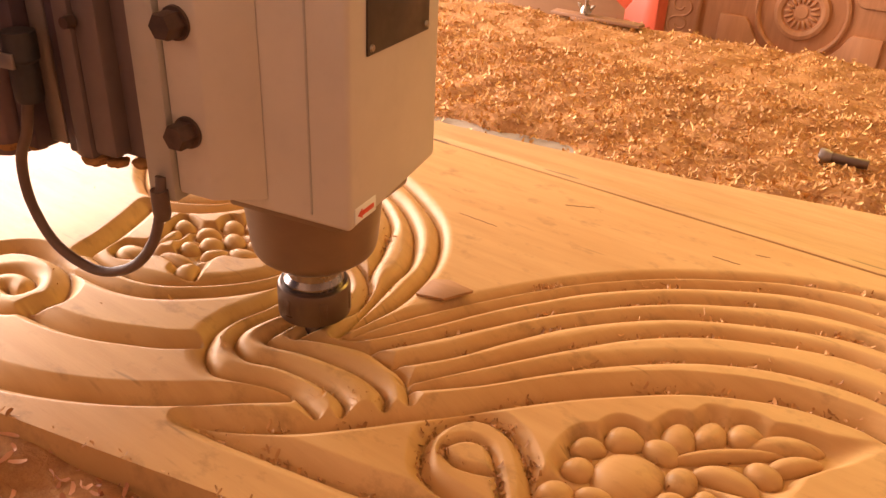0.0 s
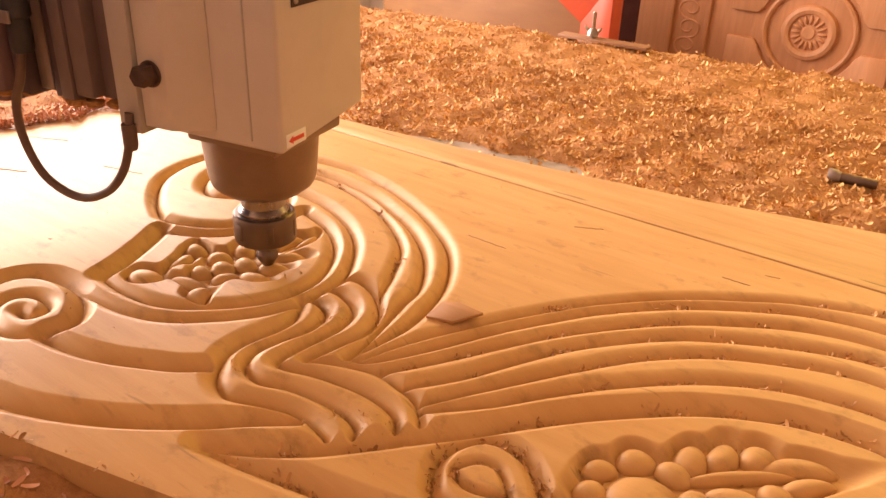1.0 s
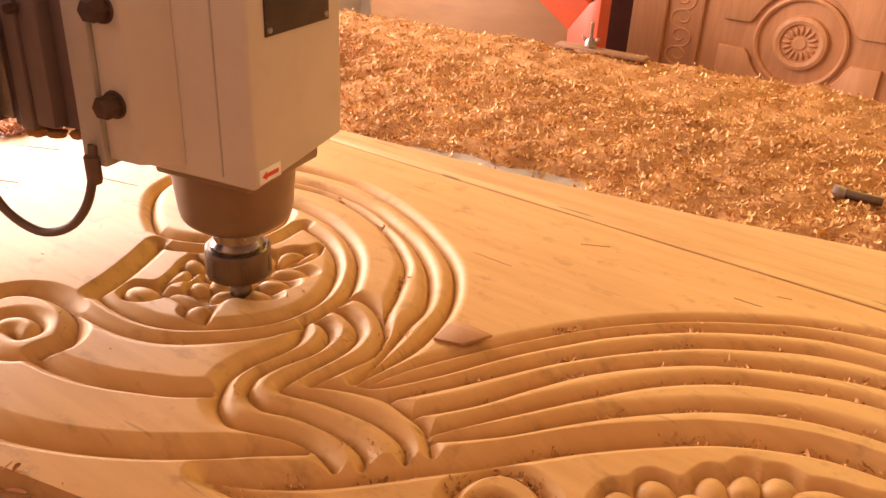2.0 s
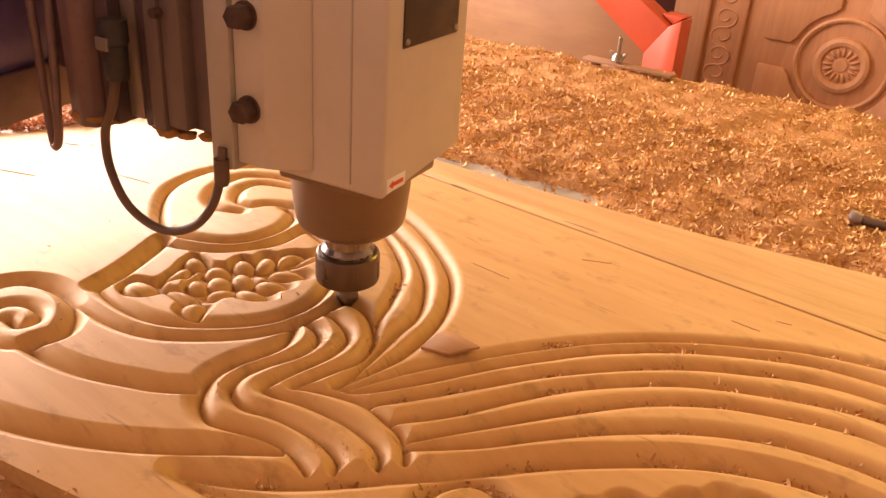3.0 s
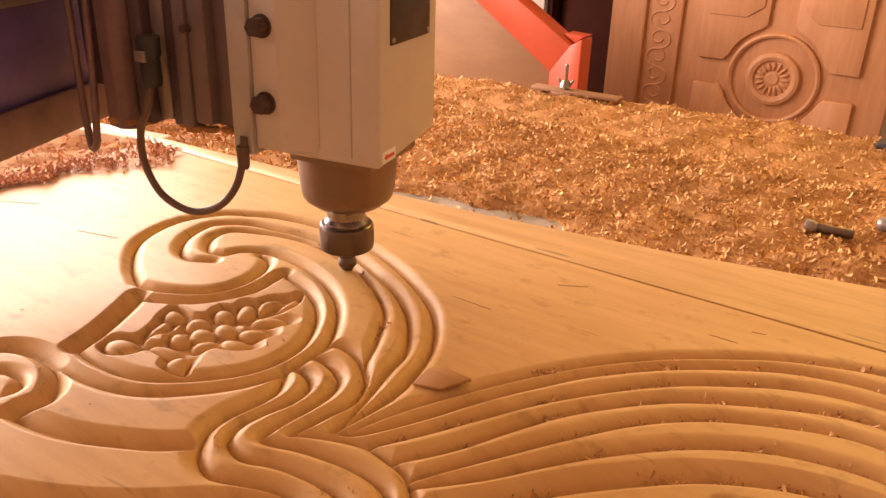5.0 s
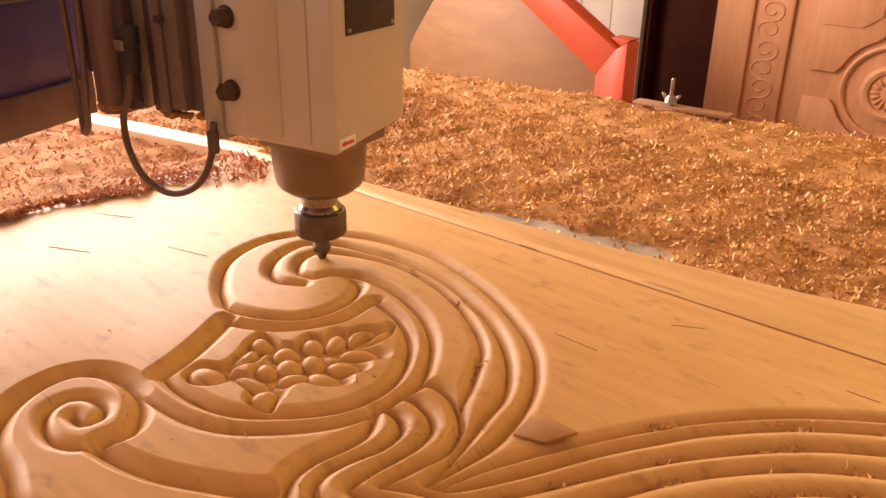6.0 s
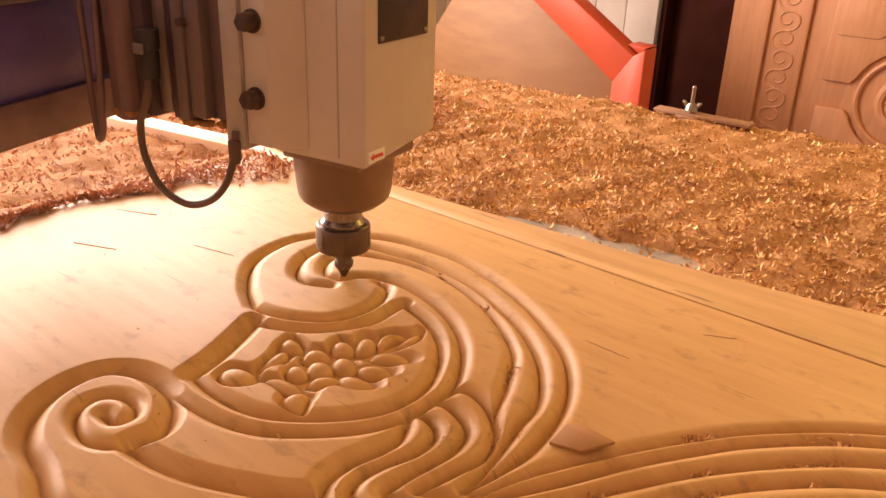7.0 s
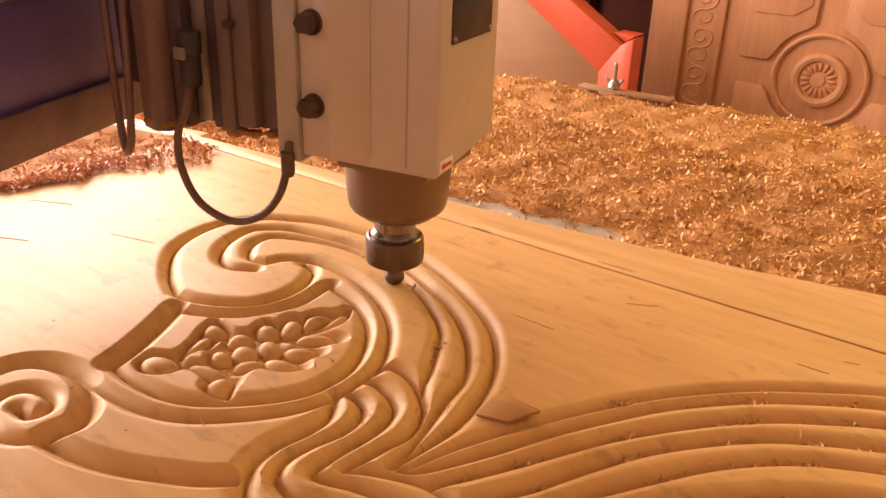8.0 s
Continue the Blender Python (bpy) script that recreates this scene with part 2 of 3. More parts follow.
# cream boarded partition beside the dark doorway
boards = holder("wall_boarding", Matrix(), "cream painted upright board partition behind the machine", "partition")
boards["kind"] = "structure"
for k in range(9):
    part("board", box(-2.79 + 0.152 * k, -2.79 + 0.152 * k + 0.149, 2.9, 2.93, FLOOR, 1.9, 0.004), WALLM, boards)
setting(part("wall_recess", box(-1.41, -0.6, 3.25, 3.4, FLOOR, 2.3, 0), DARKM), "brown recess behind an open doorway, shade put into its colour", "recess")
setting(part("wall_jamb", box(-1.425, -1.40, 2.93, 3.25, FLOOR, 2.3, 0.003), DARKM), "brown doorway jamb, shade put into its colour", "jamb")
setting(part("door_panel_dark", box(-1.39, -0.62, 3.00, 3.02, FLOOR, 1.5, 0.003), DARKM), "dark brown plain door leaf, shade also put into its colour", "door")


def carved_door():
    """A tall carved door leaf that stands on the floor: slab, fielded panels, ring, rosette and a scrolled border."""
    cx, cz, y = -0.355, -0.255, 2.6
    door = holder("carved_door", pose(cx, y, FLOOR), "reddish-brown carved wooden door leaf with round rosette", "door")
    z = cz - FLOOR
    part("leaf", box(-0.63, 0.375, 0.0, 0.05, 0.0, 2.05, 0.006), DOORWOOD, door)

    def fielded(sx, sz, name):
        r, gap, bar = 0.172, 0.05, 0.045
        x1, z1 = 0.275, 0.42
        pts = [(bar, r * 1.05), (bar, z1), (x1, z1), (x1, bar), (r * 1.05, bar)]
        for k in range(1, 8):
            a = math.radians(14 + 62 * k / 8)
            pts.append((r * math.cos(a) * 1.02, r * math.sin(a) * 1.02))
        pts = [(sx * px, z + sz * pz) for px, pz in pts]
        part(name, prism(pts, -0.016, 0.002, 0.005, "y"), DOORWOOD, door)
        inner = [(sx * (0.065 + 0.185 * px), z + sz * (0.20 + 0.195 * pz)) for px, pz in ((0.3, 0), (0, 0.2), (0, 1), (1, 1), (1, 0))]
        part("inner_field", prism(inner, -0.022, -0.012, 0.004, "y"), DOORWOOD, door)

    for sx in (-1, 1):
        for sz in (-1, 1):
            fielded(sx, sz, "fielded_panel")
    flat = Matrix(((1, 0, 0, 0), (0, 0, 1, 0), (0, 1, 0, 0), (0, 0, 0, 1)))
    part("ring", lathe([(0.140, 0.002), (0.143, -0.012), (0.150, -0.016), (0.157, -0.012), (0.160, 0.002)], 64, (0, 0, z), flat), DOORWOOD, door)
    ros = part("rosette", lathe([(0.0, -0.012), (0.02, -0.012), (0.024, -0.008), (0.062, -0.007), (0.066, -0.016), (0.078, -0.02), (0.09, -0.016), (0.095, 0.002)], 64, (0, 0, z), flat), DOORWOOD, door)
    for k in range(16):
        a = 6.283185 * k / 16
        bm = lathe([(0.0, -0.012), (0.5, -0.010), (0.85, -0.006), (1.0, 0.0)], 12)
        bmesh.ops.transform(bm, matrix=Matrix.Translation((0, -0.006, z)) @ Matrix.Rotation(a, 4, "Y") @ Matrix.Translation((0.044, 0, 0)) @ flat @ Matrix.Diagonal((0.017, 0.0065, 1, 1)), verts=bm.verts[:])
        part("petal", bm, DOORWOOD, ros)
    for s in (-1,):
        for x in (0.358, 0.497):
            part("bead", box(s * x - 0.009, s * x + 0.009, -0.014, 0.002, 0.12, 1.93, 0.005), DOORWOOD, door)
        for k in range(26):
            zz, flip = 0.16 + 0.068 * k, 1 if k % 2 else -1
            pts = [(s * 0.428 + flip * 0.042 * math.cos(a) * (1 - a / 9), 0.0005, zz + 0.034 * math.sin(a) * (1 - a / 9)) for a in np.linspace(-1.6, 6.0, 12)]
            part("scroll", tube(pts, 0.0045, 0.012, 6), DOORWOOD, door)
    for zz in (0.10, 0.58 - 0.42 + 0.0, 1.08, 1.9):
        part("rail", box(-0.37, 0.355, -0.010, 0.002, zz - 0.012, zz + 0.012, 0.005), DOORWOOD, door)
    return door


carved_door()


def machine_bed():
    bed = holder("machine_bed", Matrix(), "grey router bed on a steel frame under shavings", "machine bed")
    part("bed_top", prism([(-2.4, -1.1), (1.6, -0.95), (1.5, 1.19), (-2.4, 0.785)], BED - 0.05, BED, 0.004), TABLE, bed)
    part("apron", prism([(-2.38, 0.75), (1.46, 1.15), (1.46, 1.18), (-2.38, 0.78)], BED - 0.20, BED - 0.05, 0.003), BLUE, bed)
    for x in (-2.3, -0.5, 1.4):
        for y in (-0.85, 0.70):
            part("leg", box(x - 0.05, x + 0.05, y - 0.05, y + 0.05, FLOOR, BED - 0.05, 0.004), BLUE, bed)
    return bed


machine_bed()

# ---- the carved board ----
SEAM, LEFT, RIGHT, THICK = 0.2515, -0.700, 0.95, 0.03
# carved lines in plan, in millimetres: half-width, depth, then the way
LINES = {
    "crest_outer": (12, 11, "-348,-36 -382,-17 -420,17 -436,54 -436,92 -415,131 -389,149 -360,163 -318,171 -272,172 -219,159 -171,139 -129,114 -98,90 -75,62 -58,31 -48,-2 -43,-40 -47,-74 -52,-99"),
    "crest_middle": (12, 11, "-329,40 -351,30 -375,37 -395,61 -402,94 -394,112 -370,130 -336,138 -301,143 -261,141 -219,133 -180,116 -145,98 -109,68 -83,34 -71,9 -67,-15 -60,-45 -54,-75 -52,-97"),
    "crest_inner": (11, 9, "-334,56 -353,55 -372,74 -373,100 -349,117 -312,129 -275,131 -231,122 -193,107 -158,86 -129,61 -114,37 -100,10 -91,-12 -79,-30"),
    "shield_outer": (12, 10, "-287,-162 -256,-163 -221,-159 -191,-147 -164,-124 -144,-99 -134,-75 -130,-46 -133,-13 -149,17 -172,45 -205,69 -251,86 -297,88 -323,75 -332,57"),
    "shield_inner": (12, 10, "-288,-139 -265,-142 -232,-141 -204,-132 -178,-112 -157,-87 -147,-62 -147,-30 -163,5 -186,32 -216,51 -252,61"),
    "comma_under": (12, 10, "-348,-36 -327,-34 -301,-23 -281,-7 -271,17 -273,49 -288,75 -302,78"),
    "shield_top": (11, 9, "-324,-53 -300,-43 -275,-26 -259,-1 -252,20 -254,51 -252,61"),
    "shield_side": (14, 11, "-326,-52 -312,-81 -299,-113 -292,-139"),
    "scroll_outer": (13, 11, "-248,-213 -247,-192 -269,-171 -294,-162 -322,-164 -342,-177 -349,-198 -343,-225 -326,-248 -300,-264 -268,-270 -232,-281 -198,-277 -172,-269 -142,-255 -110,-236 -78,-212 -52,-188 -30,-169"),
    "scroll_inner": (11, 10, "-247,-214 -255,-228 -274,-235 -296,-231 -311,-220 -314,-204 -304,-192 -287,-190 -275,-199 -277,-211 -291,-212"),
    "neck_line": (12, 10, "-249,-219 -217,-215 -186,-206 -157,-192 -138,-182 -120,-168"),
    "tail_point": (14, 11, "-60,-223 -31,-207 -1,-183 28,-152 37,-141 62,-113 86,-83 112,-53 140,-25 170,1 203,21 237,35 271,40 292,38 340,20 390,-14"),
    "tail_under": (14, 11, "-54,-223 -32,-220 -7,-215 24,-209 60,-202 100,-192"),
    "wave_1": (14, 11, "-133,-63 -120,-85 -119,-104 -124,-129 -123,-150 -115,-164 -104,-175 -90,-181 -78,-180 -50,-169 -32,-165 -18,-167 -3,-172"),
    "wave_2": (12, 11, "-131,-64 -130,-58 -121,-56 -110,-60 -102,-71 -100,-91 -107,-116 -109,-136 -104,-149 -94,-155 -78,-157 -59,-150 -42,-147 -23,-146 -6,-148 5,-153 9,-161"),
    "wave_3": (12, 11, "-130,-52 -130,-39 -120,-34 -107,-37 -97,-42 -88,-52 -83,-71 -84,-90 -87,-110 -88,-129 -86,-135 -75,-134 -57,-128 -36,-124 -14,-122 5,-124 18,-129 27,-140"),
    "wave_4": (12, 11, "-130,-28 -128,-14 -117,-9 -99,-14 -79,-30 -69,-44 -63,-66 -67,-87 -71,-107 -74,-119 -63,-113 -44,-105 -21,-99 0,-102 16,-106 27,-115 36,-125"),
    "tail_0": (10, 7, "-42,-94 -25,-50 5,6 46,70 79,108 115,142 154,170 194,194 260,217 340,224"),
    "tail_1": (12, 10, "-47,-98 -33,-89 -9,-49 13,-6 39,36 68,77 120,128 178,167 219,184 265,191 340,190"),
    "tail_2": (12, 10, "-21,-99 2,-63 25,-24 50,17 79,55 112,90 147,119 205,153 269,166 345,158"),
    "tail_3": (12, 10, "2,-103 28,-66 50,-24 74,17 104,53 138,84 182,111 231,132 274,139 345,128"),
    "tail_4": (11, 10, "21,-112 39,-82 63,-45 88,-7 115,30 147,61 182,84 237,107 279,111 345,98"),
    "tail_5": (12, 10, "28,-114 61,-79 86,-46 113,-13 143,17 175,42 210,61 246,71 286,73 345,58"),
    "loop": (9, 10, "126,-177 109,-176 93,-175 80,-170 71,-159 65,-145 66,-128 75,-113 90,-107 108,-111 122,-122 131,-132 141,-147 150,-165"),
    "loop_eye": (6, 8, "114,-149 104,-153 93,-155 80,-150 79,-144 85,-134 94,-130 103,-132 114,-143 128,-160"),
}
# carved petals and leaves: centre, half-length, half-width (mm), turn (degrees), bend and swelling of the outline
FLOWER_PETALS = (
    (-264, -116, 16, 12, 13, 0.1, 0.0), (-244, -53, 11, 9, 51, -0.3, 0.0), (-236, -80, 10, 8, -13, 0.2, 0.0), (-227, -64, 11, 10, 9, 0.1, 0.0),
    (-217, -47, 12, 9, -16, 0.0, 0.0), (-211, -74, 12, 7, 60, 0.2, 0.0), (-192, -59, 15, 8, 18, 0.2, 0.0), (-237, -30, 11, 9, -16, 0.1, 0.0),
    (-227, -14, 13, 8, -63, -0.2, -0.1), (-198, -14, 16, 7, 36, -0.1, 0.1), (-193, -37, 14, 8, 32, 0.1, 0.0),
)
FLOWER_LEAVES = ((-271, -57, 11, 9, -20, 0.3, 0.2), (-263, -80, 16, 6, -78, -0.5, -0.2), (-220, 7, 15, 6, 89, -0.8, 0.2), (-205, 18, 14, 4, -90, -0.7, 0.2), (-229, -99, 18, 6, 8, -0.3, 0.3), (-206, -107, 12, 9, -60, 0.6, 0.1))
MEDAL_PETALS = (
    (177, -97, 20, 16, 63, -0.1, 0.0), (147, -89, 10, 7, 49, -0.2, 0.1), (162, -68, 11, 9, 42, -0.2, 0.0), (185, -64, 10, 8, -3, -0.1, 0.0),
    (189, -46, 12, 9, -80, 0.0, 0.1), (204, -31, 13, 8, 85, 0.2, 0.0), (222, -18, 11, 9, 72, 0.0, 0.1), (204, -80, 10, 8, 90, 0.0, 0.0),
    (151, -109, 9, 8, 62, 0.1, 0.0), (169, -124, 10, 6, 22, 0.0, 0.0), (149, -135, 10, 8, 59, 0.0, 0.0), (206, -100, 9, 6, 36, 0.0, 0.0), (222, -87, 7, 6, 19, -0.1, -0.1),
)
MEDAL_LEAVES = ((219, -42, 32, 4, 41, -0.3, -0.1), (245, -12, 21, 7, 35, -0.4, 0.0), (255, -25, 16, 6, 47, -0.1, -0.2), (225, -63, 17, 8, 12, -0.3, 0.1), (242, -45, 10, 8, -2, 0.0, 0.1))


def near_edge(x):
    return -0.258 + 0.235 * x


def way_points(text):
    return [tuple(float(c) / 1000 for c in p.split(",")) for p in text.split()]


xs = np.concatenate([np.linspace(LEFT, -0.46, 40)[:-1], np.arange(-0.46, 0.36, 0.0009), np.linspace(0.36, RIGHT, 80)])
vs = np.concatenate([np.linspace(0, 1, 560)])
GX = np.repeat(xs[:, None], len(vs), 1)
GY = near_edge(GX) + vs[None, :] * (SEAM - near_edge(GX))
GZ = np.zeros_like(GX)


def carve_line(half, depth, points, flat):
    w, d = half / 1000, depth / 1000
    path = spline(points, 0.0018)
    dist = np.full_like(GX, 9.0)
    for px, py in path:
        i0, i1 = np.searchsorted(xs, (px - w, px + w))
        if i1 <= i0:
            continue
        row = near_edge(px)
        k0 = max(0, int((py - w - row - 0.006) / (SEAM - row) * (len(vs) - 1)))
        k1 = min(len(vs), int((py + w - row + 0.006) / (SEAM - row) * (len(vs) - 1)) + 2)
        blk = np.hypot(GX[i0:i1, k0:k1] - px, GY[i0:i1, k0:k1] - py)
        np.minimum(dist[i0:i1, k0:k1], blk, out=dist[i0:i1, k0:k1])
    u = np.clip(1 - dist / w, 0, 1)
    np.minimum(GZ, -d * ((1 - flat) * (1 - np.sqrt(np.clip(1 - u**2, 0, 1))) + flat * u), out=GZ)


def carve_pocket(items, depth, margin):
    """A sunk ground round a group of berries and leaves."""
    total, soft = np.zeros_like(GX), 0.0022
    for x, y, a, b, turn, bend, swell in items:
        c, s = math.cos(radians(turn)), math.sin(radians(turn))
        dx, dy = (GX - x / 1000) * 1000, (GY - y / 1000) * 1000
        u = (dx * c + dy * s) / a
        v = ((dy * c - dx * s) / b - bend * (np.clip(u * u, 0, 2) - 0.25)) / (1 + swell * np.clip(u, -1, 1))
        total += np.exp(-np.clip((np.hypot(u, v) - 1) * min(a, b) / 1000, -0.02, 0.2) / soft)
    near = -soft * np.log(total + 1e-30)
    u = np.clip(1 - near / margin, 0, 1)
    np.minimum(GZ, -depth * (u * u * (3 - 2 * u)), out=GZ)


FLAT_SIDED = ("neck_line", "scroll_outer", "tail_point", "tail_under", "shield_side", "shield_top", "loop")
for key, (half, depth, text) in LINES.items():
    carve_line(half, depth * 1.3, way_points(text), 0.55 if key in FLAT_SIDED else 0.05)
carve_pocket(FLOWER_PETALS + FLOWER_LEAVES, 0.0090, 0.006)
carve_pocket(MEDAL_PETALS + MEDAL_LEAVES, 0.0095, 0.009)
GZ += 0.00025 * np.sin(GX * 37 + GY * 11) * np.cos(GY * 29)


def board_height(x, y):
    i = np.clip(np.searchsorted(xs, x), 0, len(xs) - 1)
    row = near_edge(x)
    k = np.clip(((y - row) / (SEAM - row) * (len(vs) - 1)).astype(int), 0, len(vs) - 1)
    return GZ[i, k]


def carved_board():
    nx, ny = GX.shape
    verts = np.stack([GX, GY, GZ], -1).reshape(-1, 3)
    idx = np.arange(nx * ny).reshape(nx, ny)
    faces = np.stack([idx[:-1, :-1], idx[1:, :-1], idx[1:, 1:], idx[:-1, 1:]], -1).reshape(-1, 4)
    ring = np.concatenate([idx[:, 0], idx[-1, 1:], idx[-2::-1, -1], idx[0, -2:0:-1]])
    low = verts[ring].copy()
    low[:, 2] = -THICK
    base = len(verts)
    verts = np.vstack([verts, low])
    k = np.arange(len(ring))
    j = (k + 1) % len(ring)
    side = np.stack([ring, base + k, base + j, ring[j]], -1)
    thing = holder("carved_board", Matrix(), "pale wooden board with half-carved scrolls, ropes and flowers", "wooden panel")
    ob = mesh_from("board", verts.tolist(), faces.tolist() + side.tolist() + [(base + k[::-1]).tolist()], PALE)
    ob.data.set_sharp_from_angle(angle=radians(80))
    ob.parent = thing
    for x, y, a, b, turn, bend, swell in FLOWER_PETALS + FLOWER_LEAVES + MEDAL_PETALS + MEDAL_LEAVES:
        a, b = (a * 1.14, b * 1.14) if x > 0 else (a, b)
        # a low dome with steep sides, bent and swollen as its outline is
        bm = lathe([(1.0, -0.2), (1.0, 0.06), (0.93, 0.34), (0.80, 0.60), (0.62, 0.81), (0.42, 0.93), (0.20, 0.99), (0.0, 1.0)], 32)
        for v in bm.verts:
            v.co.z *= 1 - 0.12 * v.co.x
            v.co.y = v.co.y * (1 + swell * v.co.x) + bend * (v.co.x ** 2 - 0.25)
        high = 0.0060 + 0.00022 * min(b, 12)
        m = pose(x / 1000, y / 1000, -0.0090, 0, 0, turn) @ Matrix.Diagonal((1.05 * a / 1000, 1.07 * b / 1000, high, 1))
        bmesh.ops.transform(bm, matrix=m, verts=bm.verts[:])
        part("carved_petal", bm, PALE, thing, angle=70)
    return thing


# dark checks along the grain: ends in metres
CHECKS = (
    (-0.647, -0.001, -0.598, 0.022),
    (-0.498, 0.002, -0.446, 0.015),
    (-0.092, 0.117, -0.05, 0.116),
    (0.21, 0.285, 0.225, 0.288),
    (0.155, 0.218, 0.167, 0.221),
    (-0.023, 0.198, 0.002, 0.211),
    (-0.59, -0.08, -0.543, -0.059),
    (0.126, 0.191, 0.15, 0.191),
    (0.169, 0.324, 0.18, 0.325),
)


def grain_check(x0, y0, x1, y1):
    """A narrow dark lens-shaped check in the wood."""
    n, w = 9, 0.00042
    d = Vector((x1 - x0, y1 - y0)).normalized()
    mid = [(x0 + (x1 - x0) * k / n + d.y * 0.0004 * math.sin(k * 2.1), y0 + (y1 - y0) * k / n - d.x * 0.0004 * math.sin(k * 2.1)) for k in range(n + 1)]
    up = [(x - d.y * w * math.sin(math.pi * k / n), y + d.x * w * math.sin(math.pi * k / n)) for k, (x, y) in enumerate(mid)]
    low = [(x + d.y * w * math.sin(math.pi * k / n), y - d.x * w * math.sin(math.pi * k / n)) for k, (x, y) in enumerate(mid)][1:-1]
    return prism(up[::-1] + low, -0.0008, 0.0006)


board_thing = carved_board()
for c in CHECKS:
    if c[3] < SEAM - 0.004:
        part("check", grain_check(*c), CHECKM, board_thing)

# second board beyond the narrow joint, its far edge buried in shavings
edge = [(-0.82, 0.272), (-0.70, 0.280), (-0.43, 0.293), (-0.17, 0.314), (0.05, 0.345), (0.23, 0.386), (0.45, 0.44), (0.95, 0.55)]
tagged(part("side_board", prism([(-0.82, SEAM + 0.0052), (0.95, SEAM + 0.0052)] + edge[::-1], -THICK, -0.0006, 0.0012), STRIP), "pale plain wooden board butted along the carved board", "wooden board")
bm = box(-0.30, 0.27, -0.020, 0.020, 0, 0.030, 0.0015)
tagged(part("batten", bm, BATTEN), "wooden batten lying among the shavings, glare put into its pale colour", "batten").matrix_world = pose(-0.97, 0.232, BED, 0, 0, 10.5)

# thin loose sliver of wood on the board
bm = prism([(-0.016, -0.014), (0.007, -0.009), (0.020, 0.013), (-0.004, 0.016), (-0.017, 0.010)], 0, 0.0026, 0.0004)
sl = tagged(part("wood_sliver", bm, SLIVER), "thin brown sliver of wood lying on the board", "wood offcut")
sl.matrix_world = pose(-0.020, -0.010, 0.0012, 4, -3, 0)

# ---- shavings ----
rng = np.random.default_rng(7)


def flake_cloud(name, place, size, label, lift=0.004, material=None):
    """Thin curled shavings, one small bent strip each, at the given places."""
    n = len(place)
    seg = 3
    length = size * rng.uniform(0.5, 1.5, n)
    width = length * rng.uniform(0.18, 0.45, n)
    curl = rng.uniform(0.6, 3.4, n)
    yaw, tip, bank = rng.uniform(0, 6.283, n), rng.normal(0, 0.55, n), rng.normal(0, 0.6, n)
    verts = np.zeros((n, 2 * (seg + 1), 3))
    for k in range(seg + 1):
        s = k / seg - 0.5
        a = s * curl
        r = length / curl
        x, z = r * np.sin(a), r * (np.cos(a) - 1) * -1
        taper = 1 - 0.55 * abs(2 * s)
        for side in (0, 1):
            verts[:, 2 * k + side] = np.stack([x, (side - 0.5) * width * taper, z], -1)
    cy, sy, ct, st, cb, sb = np.cos(yaw), np.sin(yaw), np.cos(tip), np.sin(tip), np.cos(bank), np.sin(bank)
    x, y, z = verts[..., 0], verts[..., 1], verts[..., 2]
    y, z = y * cb[:, None] - z * sb[:, None], y * sb[:, None] + z * cb[:, None]
    x, z = x * ct[:, None] - z * st[:, None], x * st[:, None] + z * ct[:, None]
    x, y = x * cy[:, None] - y * sy[:, None], x * sy[:, None] + y * cy[:, None]
    z = z - z.min(1, keepdims=True) * 0.8
    out = np.stack([x + place[:, None, 0], y + place[:, None, 1], z + place[:, None, 2] + lift * rng.uniform(0, 1, n)[:, None]], -1)
    quad = np.array([[2 * k, 2 * k + 2, 2 * k + 3, 2 * k + 1] for k in range(seg)])
    faces = (np.arange(n)[:, None, None] * 2 * (seg + 1) + quad[None]).reshape(-1, 4)
    ob = mesh_from(name, out.reshape(-1, 3).tolist(), faces.tolist(), material or CHIPS)
    return tagged(ob, label, "shavings", "", "stuff")


def heap_height(x, y):
    """The top of the sawdust over the bed; it falls under the bed's top where the bed lies bare."""
    bumps = 0.005 * np.sin(x * 31 + 1.9 * np.sin(y * 23)) * np.sin(y * 41 + 1.5 * np.sin(x * 27)) + 0.003 * np.sin(x * 71 + y * 53) * np.cos(y * 83 - x * 31)
    far = np.clip((y - 0.29) / 0.22, 0, 1)
    left = np.clip((-0.72 - x) / 0.10, 0, 1)
    base = 0.004 + 0.012 * np.maximum(far, left)
    bare = 0.022 * np.exp(-(((x + 0.255) / 0.075) ** 2 + ((y - 0.372) / 0.028) ** 2)) + 0.020 * np.exp(-(((x + 0.34) / 0.04) ** 2 + ((y - 0.352) / 0.02) ** 2)) + 0.018 * np.exp(-(((x + 0.15) / 0.055) ** 2 + ((y - 0.395) / 0.022) ** 2))
    rise = 0.024 * np.exp(-((y - 0.40 - 0.10 * x) / 0.05) ** 2) * np.clip((x - 0.0) / 0.3, 0, 1)
    near = 0.012 * np.clip((-0.26 - y) / 0.05, 0, 1)
    side = 0.026 * np.exp(-((x + 0.72) / 0.04) ** 2) * (y < 0.26)
    return BED + base + bumps - bare + rise + side + near


